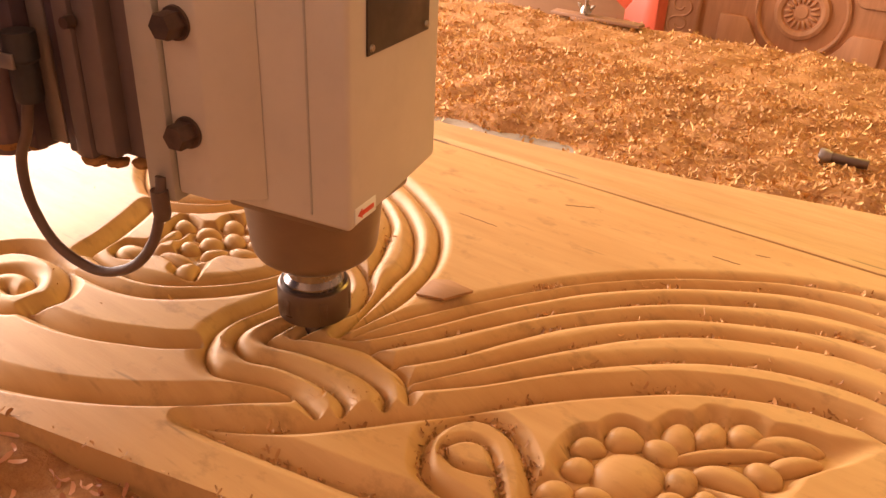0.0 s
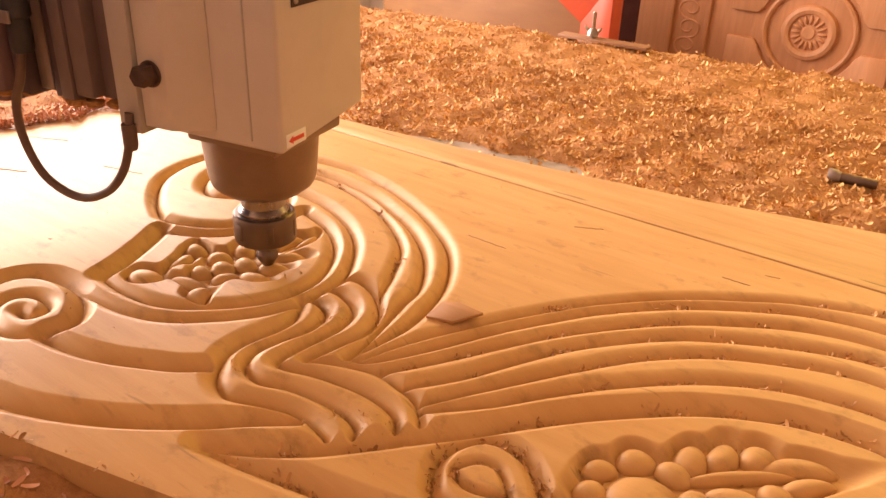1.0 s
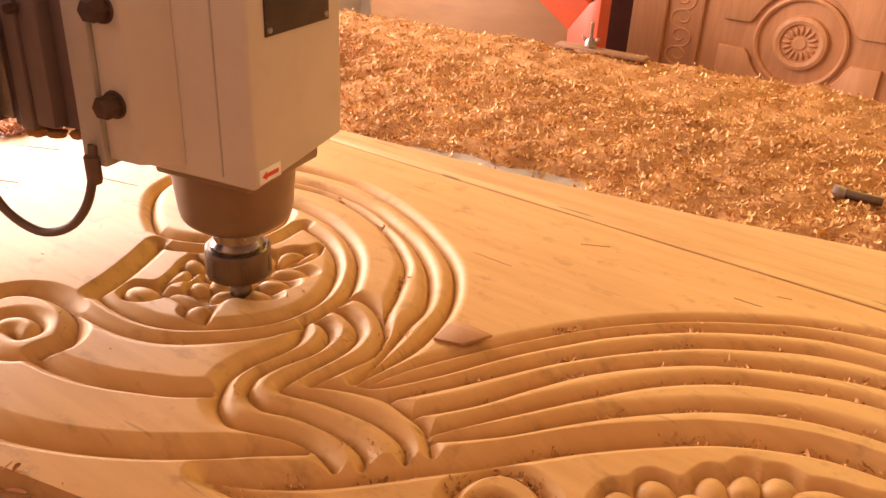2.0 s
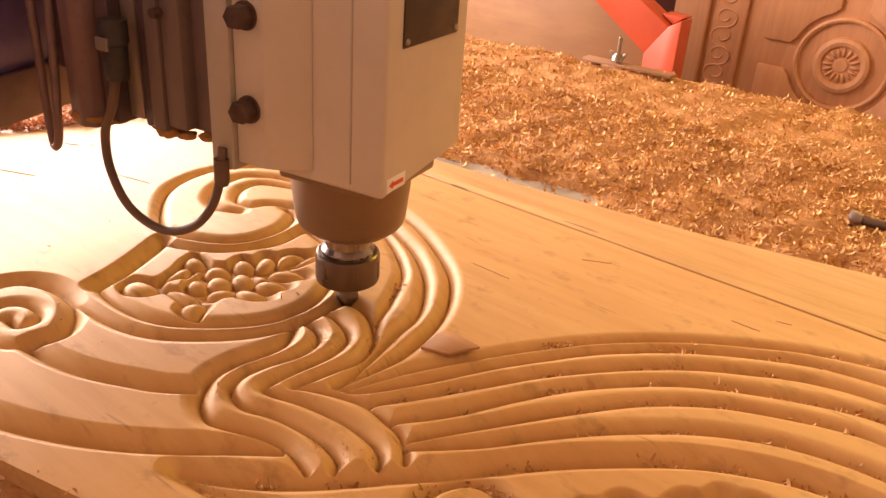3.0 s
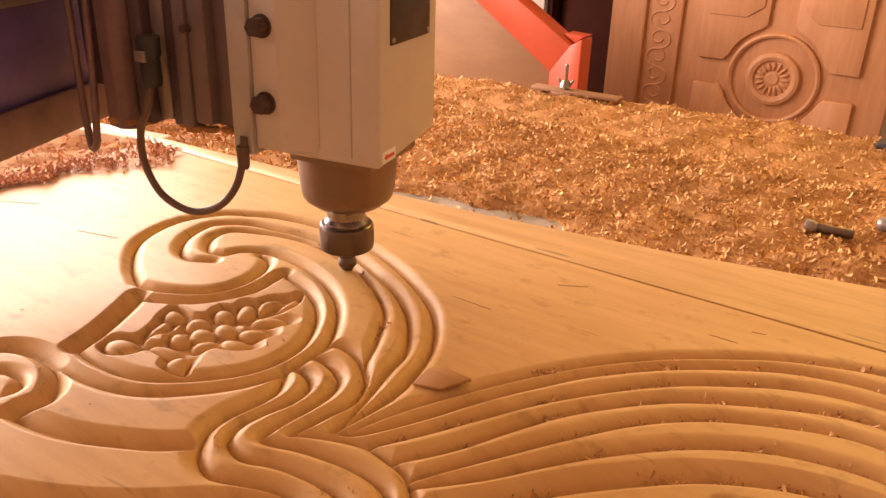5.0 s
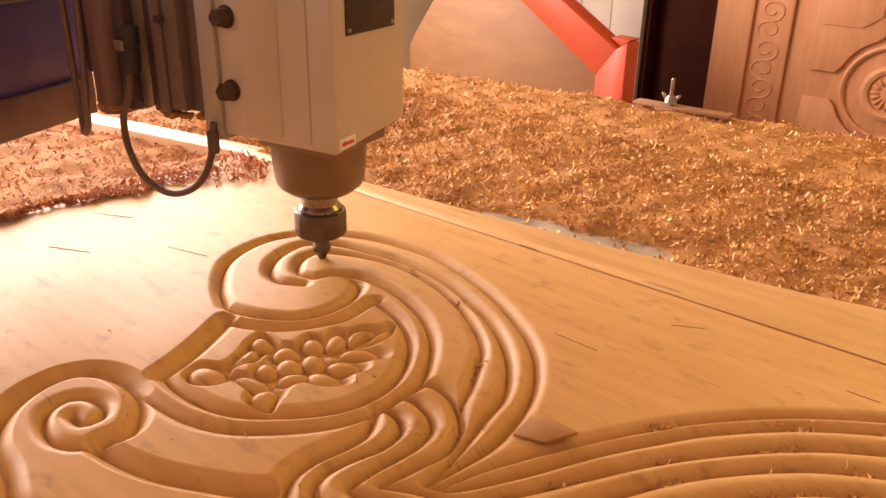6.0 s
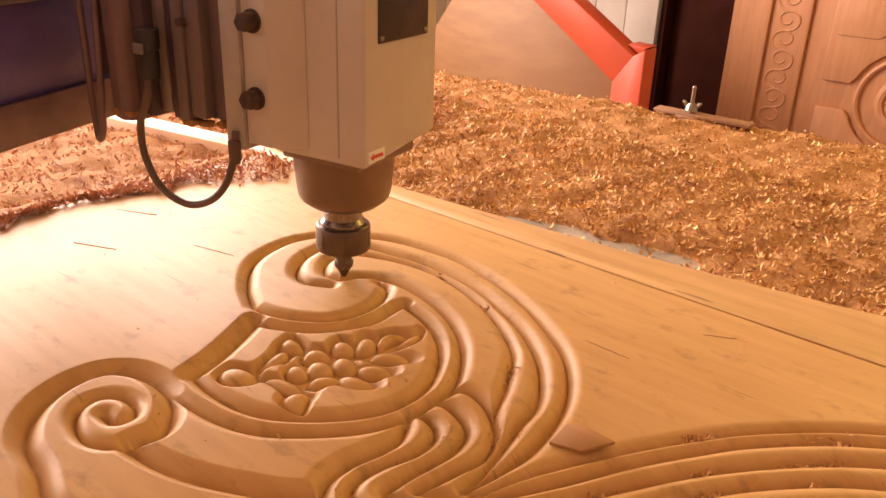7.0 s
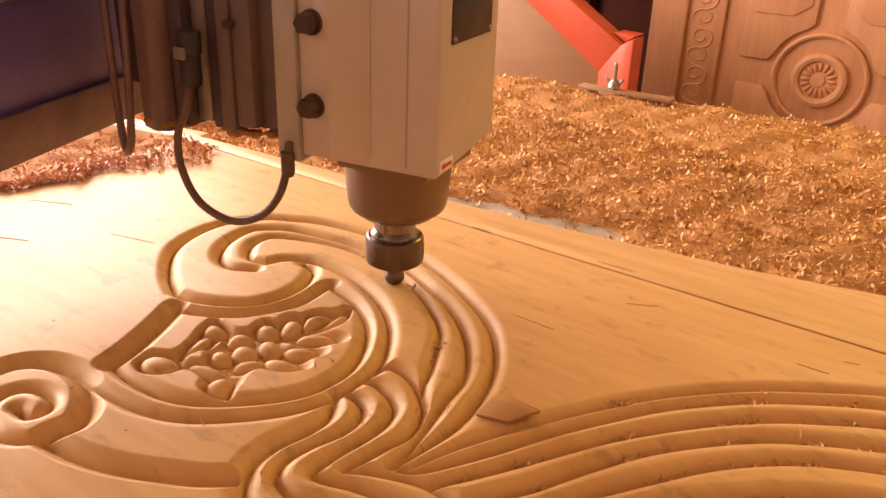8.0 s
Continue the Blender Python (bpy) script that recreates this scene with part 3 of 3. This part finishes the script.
hx, hy = np.linspace(-2.35, 1.45, 420), np.linspace(-0.92, 1.15, 260)
HX, HY = np.meshgrid(hx, hy, indexing="ij")
HZ = heap_height(HX, HY)
under = (HX > LEFT + 0.012) & (HX < RIGHT - 0.02) & (HY > near_edge(HX) + 0.02) & (HY < 0.285)
HZ = np.where(under, BED - 0.012, HZ)
hid = np.arange(HX.size).reshape(HX.shape)
on_bed = (HY[1:, 1:] < 1.030 + 0.104 * HX[1:, 1:]).reshape(-1)
heap = mesh_from("sawdust_layer", np.stack([HX, HY, HZ], -1).reshape(-1, 3).tolist(), np.stack([hid[:-1, :-1], hid[1:, :-1], hid[1:, 1:], hid[:-1, 1:]], -1).reshape(-1, 4)[on_bed].tolist(), DUST)
tagged(heap, "orange-brown layer of sawdust spread over the bed", "sawdust", "", "stuff")


def far_edge(x):
    return np.interp(x, [p[0] for p in edge], [p[1] for p in edge])


def scatter(n, x0, x1, y0, y1):
    x, y = rng.uniform(x0, x1, n), rng.uniform(y0, y1, n)
    on_board = (x > LEFT) & (x < RIGHT) & (y > near_edge(x)) & (y < np.maximum(SEAM, far_edge(x)) + 0.004 * np.sin(x * 60))
    z = heap_height(x, y)
    keep = ~on_board & (y < 1.025 + 0.104 * x) & (z > BED + rng.uniform(-0.014, 0.003, n))
    return np.stack([x, y, np.maximum(z, BED)], -1)[keep]


flake_cloud("shavings_near", scatter(25000, -0.95, 0.75, 0.26, 0.75), 0.0082, "curled pale and orange wood shavings covering the bed")
flake_cloud("shavings_far", scatter(16000, -1.6, 1.1, 0.70, 1.14), 0.0080, "curled orange wood shavings towards the bed's far edge")
flake_cloud("shavings_side", scatter(24000, -1.8, -0.66, -0.6, 0.75), 0.0075, "curled wood shavings piled past the board's end, daylight's red in their colour", 0.004, DAYTINT_CHIPS)
flake_cloud("shavings_low", scatter(5000, -0.75, 0.1, -0.9, -0.2), 0.009, "curled brown wood shavings below the board's near edge", 0.004, DAYTINT_CHIPS)

# shavings caught in the carved lines and along the ragged near edge
spots = []
for name, n in (("tail_0", 60), ("tail_1", 70), ("tail_2", 80), ("tail_3", 110), ("tail_4", 80), ("tail_5", 70), ("tail_point", 90), ("tail_under", 70), ("crest_inner", 48), ("loop", 110), ("loop_eye", 40)):
    path = spline(way_points(LINES[name][2]), 0.002)
    clump = rng.beta(2.0, 1.3, n // 8)[rng.integers(0, n // 8, int(n * 1.6))] * (len(path) - 1) + rng.normal(0, 3.0, int(n * 1.6))
    pick = path[np.clip(clump, 0, len(path) - 1).astype(int)]
    spots.append(pick + rng.normal(0, 0.0022, pick.shape))
for x, y, a, b, turn, bend, swell in MEDAL_PETALS + MEDAL_LEAVES:
    q = rng.uniform(0, 6.283, 9)
    u, v = 1.1 * a / 1000 * np.cos(q), 1.1 * b / 1000 * np.sin(q)
    c, sn = math.cos(radians(turn)), math.sin(radians(turn))
    spots.append(np.stack([x / 1000 + u * c - v * sn, y / 1000 + u * sn + v * c], -1))
ex = rng.uniform(-0.3, 0.1, 60)
spots.append(np.stack([ex, near_edge(ex) + rng.normal(0.001, 0.002, 60)], -1))
spots = np.vstack(spots)
flake_cloud("groove_shavings", np.column_stack([spots, board_height(spots[:, 0], spots[:, 1])]), 0.0050, "small brown shavings caught in the carved lines", 0.0008, BROWN_CHIPS)
sy = rng.uniform(-0.42, 0.25, 5200)
fringe = LEFT + 0.012 + 0.075 * np.clip((sy - 0.02) / 0.16, 0, 1) + 0.014 * np.sin(sy * 41) + 0.008 * np.sin(sy * 97 + 1)
sx = LEFT + (fringe - LEFT) * rng.uniform(-0.5, 1.0, 5200) ** 1
flake_cloud("spilled_shavings", np.column_stack([sx, sy, np.where(sx > LEFT, 0.0, -0.012)]), 0.0085, "curled shavings spilled over the board's end", 0.006, DAYTINT_CHIPS)
fuzz = np.vstack([np.array(c) / 1000 + rng.normal(0, 0.006, (26, 2)) for c in ((-14, -152), (6, -146), (22, -136), (-104, -160), (-88, -52), (-70, -42), (-96, -66), (-62, -30))])
flake_cloud("pale_fuzz", np.column_stack([fuzz, board_height(fuzz[:, 0], fuzz[:, 1])]), 0.0022, "pale torn wood fibre on the carved waves", 0.0004)
few = np.column_stack([rng.uniform(-0.7, 0.4, 60), rng.uniform(-0.2, 0.24, 60)])
flake_cloud("loose_shavings", np.column_stack([few, board_height(few[:, 0], few[:, 1])]), 0.004, "few loose specks of wood on the board", 0.0005)

# ---- small things on the bed ----


def wing_clamp():
    thing = holder("wing_clamp", pose(-0.391, 0.966, BED + 0.012), "bolted wooden hold-down bar with zinc wing nut", "clamp")
    m = Matrix.Rotation(radians(2), 4, "Z")
    bm = box(-0.066, 0.112, -0.014, 0.014, 0.010, 0.016, 0.0012)
    bmesh.ops.transform(bm, matrix=m, verts=bm.verts[:])
    part("bar", bm, BROWN, thing)
    part("foot", box(-0.022, 0.022, -0.02, 0.02, 0.0, 0.012, 0.002), BROWN, thing)
    part("bolt", lathe([(0.0, 0.0), (0.0035, 0.0), (0.0035, 0.062), (0.002, 0.064), (0.0, 0.064)], 14), ZINC, thing)
    nut_ = part("wing_nut", lathe([(0.004, 0.020), (0.011, 0.020), (0.010, 0.027), (0.006, 0.033), (0.004, 0.033)], 18), ZINC, thing)
    for s in (-1, 1):
        bm = prism([(0.005, 0.022), (0.010, 0.023), (0.018, 0.033), (0.017, 0.037), (0.011, 0.034)], -0.002, 0.002, 0.0008, "y")
        bmesh.ops.transform(bm, matrix=Matrix.Rotation(0 if s > 0 else math.pi, 4, "Z"), verts=bm.verts[:])
        part("wing", bm, ZINC, nut_)
    return thing


wing_clamp()


def loose_collet():
    thing = holder("steel_collet", pose(0.160, 0.541, BED + 0.022, 0, 90, 5), "dark steel tool collet lying on the shavings", "collet")
    part("body", lathe([(0.0, -0.012), (0.0054, -0.012), (0.0060, -0.010), (0.0060, 0.026), (0.0056, 0.028), (0.0, 0.028)], 28), STEEL, thing)
    part("neck", lathe([(0.0, -0.026), (0.0080, -0.026), (0.0088, -0.024), (0.0088, -0.018), (0.007, -0.015), (0.007, -0.012), (0.0, -0.012)], 28), RAIL, thing, "pale worn ribbed neck")
    return thing


first = loose_collet()
copy_thing(first, pose(0.232, 0.588, BED + 0.024, 0, 90, -25))


def end_stop():
    thing = holder("end_stop", pose(0.185, 0.985, BED + 0.014), "black rubber end stop standing by the bed's far edge", "stop")
    part("shoe", box(-0.034, 0.05, -0.016, 0.016, 0.0, 0.014, 0.005), RUBBER, thing)
    part("knob", lathe([(0.0, 0.012), (0.014, 0.012), (0.017, 0.018), (0.017, 0.030), (0.012, 0.036), (0.0, 0.037)], 24, (0.004, 0, 0)), RUBBER, thing)
    return thing


end_stop()

# ---- the router ----
YAW, BEAM_YAW = 10.0, 20.5


def spindle_head():
    head = holder("spindle_head", Matrix(), "grey-white router spindle on its slide with hanging cable", "router spindle")
    # motor housing: upright box, rounded edges, its foot cut aslant
    bm = box(-0.0318, 0.0668, -0.0579, 0.0526, 0.1336, 0.62, 0.0)
    for v in bm.verts:
        if v.co.z < 0.2 and v.co.y > 0:
            v.co.z += 0.011
    bmesh.ops.bevel(bm, geom=bm.edges[:], offset=0.0035, segments=3, affect="EDGES", profile=0.5)
    body = part("housing", bm, PAINT, head, "grey-white painted motor housing")
    part("seam_strip", box(0.040, 0.0412, -0.0587, -0.0575, 0.140, 0.62, 0.0003), PLATE, body)
    plate = part("nameplate", box(0.0666, 0.0680, -0.039, 0.035, 0.234, 0.34, 0.0004), BLACK, head, "black enamelled maker's plate")
    for y in (-0.035, 0.031):
        part("screw", lathe([(0, 0.0014), (0.0018, 0.0012), (0.0022, 0.0)], 12, (0.0680, y, 0.238), Matrix.Rotation(radians(90), 4, "Y")), ZINC, plate)
    lab = part("sticker", box(0.0666, 0.0674, -0.053, -0.029, 0.1375, 0.1475, 0.0003), WHITE, head, "white sticker with a red arrow")
    part("arrow_bar", box(0.0673, 0.0678, -0.046, -0.032, 0.1408, 0.1438, 0.0001), RED, lab)
    part("arrow_point", prism([(-0.0505, 0.1423), (-0.0455, 0.1453), (-0.0455, 0.1393)], 0.0673, 0.0678, 0.0), RED, lab).matrix_local = Matrix(((0, 0, 1, 0), (1, 0, 0, 0), (0, 1, 0, 0), (0, 0, 0, 1)))
    # turned nose, collar, nut and cutter on the spindle's axis
    part("nose_flange", box(-0.027, 0.056, -0.052, 0.036, 0.127, 0.142, 0.003), NOSE, head)
    part("nose", lathe([(0.0, 0.074), (0.029, 0.074), (0.032, 0.075), (0.0405, 0.0815), (0.0425, 0.0845), (0.0438, 0.090), (0.0465, 0.118), (0.0468, 0.132), (0.0, 0.132)], 56, (0.003, -0.001, 0)), NOSE, head, "brown-grey turned spindle nose")
    part("collar", lathe([(0.0, 0.050), (0.0215, 0.050), (0.0215, 0.056), (0.0185, 0.060), (0.0185, 0.075), (0.0, 0.075)], 40), COLLAR, head, "polished steel spindle collar")
    nut_ = part("collet_nut", lathe([(0.009, 0.026), (0.022, 0.026), (0.0258, 0.0285), (0.0262, 0.030), (0.0262, 0.050), (0.0254, 0.0525), (0.0240, 0.0535), (0.021, 0.0535), (0.0205, 0.049), (0.009, 0.049)], 48), STEEL, head, "dark steel collet nut")
    for k in range(6):
        bm = box(0.0245, 0.0266, -0.0025, 0.0025, 0.033, 0.0475, 0.0004)
        bmesh.ops.transform(bm, matrix=Matrix.Rotation(6.283185 * k / 6 + 0.3, 4, "Z"), verts=bm.verts[:])
        part("spanner_slot", bm, STEEL, nut_)
    part("cutter", lathe([(0.0, -0.004), (0.002, -0.0035), (0.0035, -0.001), (0.0065, 0.005), (0.0092, 0.009), (0.0092, 0.0135), (0.0078, 0.0155), (0.0078, 0.019), (0.0115, 0.0205), (0.0115, 0.028), (0.0, 0.028)], 24), STEEL, head, "short tapered carving cutter")
    # fixing plate with its flange and bolts
    part("fixing_plate", box(-0.0637, -0.043, -0.080, 0.075, 0.136, 0.62, 0.002), PLATE, head, "pale grey cast fixing plate")
    part("fixing_flange", prism([(-0.0425, -0.0760), (-0.017, -0.0760), (0.010, -0.0582), (-0.0425, -0.0582)], 0.142, 0.62, 0.0012), PAINT, head)
    for z in (0.183, 0.246, 0.310):
        b = part("bolt", lathe([(0.0, 0.013), (0.0072, 0.013), (0.0080, 0.0115), (0.0080, 0.0), (0.0, 0.0)], 6, (-0.0305, -0.0765, z), Matrix.Rotation(radians(90), 4, "X")), BOLT, head, "black hexagon bolt")
        part("washer", lathe([(0.0, 0.002), (0.0095, 0.0018), (0.0098, 0.0), (0.0, 0.0)], 28, (-0.0305, -0.0762, z), Matrix.Rotation(radians(90), 4, "X")), BOLT, b)
    # slide behind the plate: blocks, rails, covers
    part("slide_plate", box(-0.098, -0.0645, -0.074, 0.09, 0.156, 0.62, 0.003), SLATE, head)
    part("slide_block", box(-0.112, -0.0985, -0.088, -0.050, 0.154, 0.62, 0.003), SLATE, head)
    part("slide_block", box(-0.0985, -0.080, -0.086, -0.050, 0.158, 0.62, 0.003), SLATE, head)
    part("slide_gib", box(-0.127, -0.1125, -0.080, -0.050, 0.152, 0.62, 0.002), PURPLE, head)
    part("slide_rail", box(-0.1425, -0.1275, -0.080, -0.055, 0.156, 0.62, 0.002), RAIL, head, "pale worn slide rail")
    part("slide_rail", box(-0.1425, -0.1275, 0.050, 0.075, 0.156, 0.62, 0.002), RAIL, head, "pale worn slide rail")
    part("slide_cover", box(-0.158, -0.143, -0.090, 0.09, 0.151, 0.62, 0.004), PURPLE, head, "dusty dark slide cover")
    part("carriage", prism([(-0.196, -0.086), (-0.190, -0.094), (-0.172, -0.100), (-0.163, -0.096), (-0.1585, -0.088), (-0.1585, 0.12), (-0.196, 0.12)], 0.146, 0.60, 0.002), MAUVE, head, "dusty mauve carriage cover")
    part("carriage_back", box(-0.250, -0.206, -0.055, 0.10, 0.17, 0.58, 0.003), PURPLE, head)
    part("rail_wiper", box(-0.2055, -0.1965, -0.080, 0.11, 0.148, 0.60, 0.003), PURPLE, head)
    # sawdust packed along the foot of the slide
    for x, y, r in ((-0.180, -0.090, 0.010), (-0.166, -0.092, 0.007), (-0.150, -0.084, 0.006), (-0.118, -0.074, 0.007), (-0.104, -0.080, 0.009), (-0.088, -0.078, 0.007), (-0.074, -0.070, 0.008)):
        bm = bmesh.new()
        bmesh.ops.create_icosphere(bm, subdivisions=3, radius=r)
        for v in bm.verts:
            v.co *= 1 + 0.25 * noise.noise(v.co * 260 + Vector((x * 90, y * 70, 0)))
            v.co.z *= 0.45
        bmesh.ops.translate(bm, vec=(x, y, 0.1525), verts=bm.verts[:])
        part("packed_sawdust", bm, DUST, head, "brown sawdust packed under the slide")
    part("stop_screw", lathe([(0.0, 0.006), (0.0035, 0.006), (0.004, 0.0), (0.0, 0.0)], 12, (-0.096, -0.088, 0.240), Matrix.Rotation(radians(90), 4, "X")), BOLT, head)
    # lead from its socket down in a loop to the plug
    conn = part("cable_socket", lathe([(0.0, 0.190), (0.0075, 0.190), (0.0085, 0.194), (0.0085, 0.214), (0.010, 0.216), (0.010, 0.232), (0.0, 0.232)], 20, (-0.130, -0.098, 0)), RUBBER, head, "black rubber cable socket")
    part("socket_band", box(-0.136, -0.125, -0.1095, -0.1068, 0.212, 0.221, 0.0006), RAIL, conn)
    part("cable", tube([(-0.131, -0.098, 0.196), (-0.138, -0.099, 0.17), (-0.149, -0.099, 0.148), (-0.150, -0.098, 0.118), (-0.135, -0.097, 0.090), (-0.105, -0.095, 0.0785), (-0.077, -0.092, 0.087), (-0.060, -0.088, 0.106), (-0.053, -0.084, 0.130), (-0.052, -0.081, 0.152)], 0.0034), CABLE, head, "grey-brown looped cable")
    part("plug", lathe([(0.0, 0.120), (0.0045, 0.120), (0.0055, 0.124), (0.0055, 0.140), (0.0, 0.140)], 18, (-0.0525, -0.083, 0.004)), CABLE, head)
    part("thin_cable", tube([(-0.2185, -0.094, 0.55), (-0.2185, -0.094, 0.25), (-0.218, -0.094, 0.16), (-0.214, -0.096, 0.128), (-0.209, -0.098, 0.122), (-0.203, -0.099, 0.130), (-0.201, -0.098, 0.152), (-0.201, -0.094, 0.20), (-0.201, -0.088, 0.30)], 0.0034), MAUVE, head, "thin mauve hanging cable loop")
    return head


def gantry():
    g = holder("gantry_beam", Matrix(), "dark blue painted steel router gantry beam", "gantry")
    part("beam", prism([(-0.46, 0.150), (-0.300, 0.126), (-0.281, 0.130), (-0.281, 0.298), (-0.46, 0.298)], -1.0, 0.24, 0.004, "y"), BLUE, g)
    part("beam_rail", box(-0.2805, -0.270, -0.95, 0.22, 0.245, 0.262, 0.002), RAIL, g)
    part("lower_strip", box(-0.2805, -0.274, -0.98, 0.23, 0.120, 0.160, 0.002), MAUVE, g, "mauve edge strip low on the beam's front")
    for y in (-0.82, -0.70, -0.58, -0.46, -0.34, -0.22):
        part("cap_screw", lathe([(0.0, 0.004), (0.006, 0.004), (0.007, 0.0), (0.0, 0.0)], 16, (-0.2741, y, 0.140), Matrix.Rotation(radians(90), 4, "Y")), BOLT, g)
    part("upright", box(-0.50, -0.24, -1.12, -1.0, FLOOR, 0.60, 0.006), BLUE, g)
    return g


def orange_machine():
    """The next machine: a brown guard board in an orange slanting frame, which slides along behind the bed."""
    m = holder("orange_machine", Matrix(), "orange steel machine side frame with brown guard board", "machine")
    # local x = 0 at the frame's outer edge
    part("guard_board", prism([(-0.976, FLOOR + 0.03), (-0.09, FLOOR + 0.03), (-0.09, -0.21), (-0.44, 0.026), (-0.70, 0.19), (-0.955, -0.18), (-0.98, -0.222)], 0.02, 0.045, 0.002, "y"), GUARD, m, "brown wooden guard board")
    part("slanting_arm", prism([(-0.106, -0.205), (-0.037, -0.116), (-0.278, 0.034), (-0.88, 0.41), (-1.0, 0.40), (-0.439, 0.019)], -0.05, 0.03, 0.004, "y"), ORANGE, m)
    part("upright", prism([(-0.100, FLOOR + 0.02), (0.0, FLOOR + 0.02), (0.0, -0.088), (-0.039, -0.112), (-0.104, -0.203)], -0.055, 0.026, 0.004, "y"), ORANGE, m)
    part("bracket", prism([(-0.082, -0.084), (-0.012, -0.087), (-0.040, -0.110)], -0.02, 0.055, 0.002, "y"), ORANGE, m)
    part("foot", box(-0.16, 0.05, -0.12, 0.12, FLOOR, FLOOR + 0.04, 0.004), ORANGE, m)
    return m


head, beam, machine = spindle_head(), gantry(), orange_machine()

# where the cutter stands, and where the next machine's frame stands, second by second
CUT = [
    (0.0, -0.0725, -0.098, -0.018), (0.3, -0.066, -0.098, -0.014), (0.5, -0.0891, -0.0914, -0.0074), (0.75, -0.147, -0.062, -0.006), (1.0, -0.1982, -0.0376, -0.0035), (1.2, -0.197, -0.038, -0.006),
    (1.5, -0.195, -0.0388, -0.0133), (2.0, -0.2035, -0.0639, -0.0111), (2.2, -0.1876, -0.0563, -0.0125),
    (3.3, -0.1165, -0.002, -0.008), (3.5, -0.1083, -0.0094, -0.0096), (4.0, -0.0985, 0.0055, -0.003), (4.5, -0.1427, 0.0777, -0.0035), (4.7, -0.1685, 0.0985, -0.005),
    (5.8, -0.3335, 0.1089, 0.0011), (6.0, -0.3578, 0.0916, 0.0007), (6.5, -0.3464, 0.0473, -0.0005), (7.0, -0.3366, 0.0649, 0.0006), (7.5, -0.2804, 0.1033, -0.0019), (8.0, -0.2098, 0.1017, -0.0056),
]
SLIDE = [(0.0, -0.623), (0.5, -0.698), (1.0, -0.80), (1.5, -0.80), (2.0, -0.82), (2.2, -0.785), (3.3, -0.673), (3.5, -0.688), (4.0, -0.685), (4.5, -0.707), (5.8, -0.974), (6.0, -0.991), (6.5, -1.003), (7.0, -0.983), (7.5, -0.884), (8.0, -0.769)]


def motions():
    c, s = math.cos(radians(BEAM_YAW)), math.sin(radians(BEAM_YAW))
    walk(head, [(t, pose(x, y, z, 0, 0, YAW)) for t, x, y, z in CUT])
    walk(beam, [(t, pose((x * c + y * s) * c, (x * c + y * s) * s, 0, 0, 0, BEAM_YAW)) for t, x, y, z in CUT])
    walk(machine, [(t, pose(x, 2.0, 0)) for t, x in SLIDE])


motions()
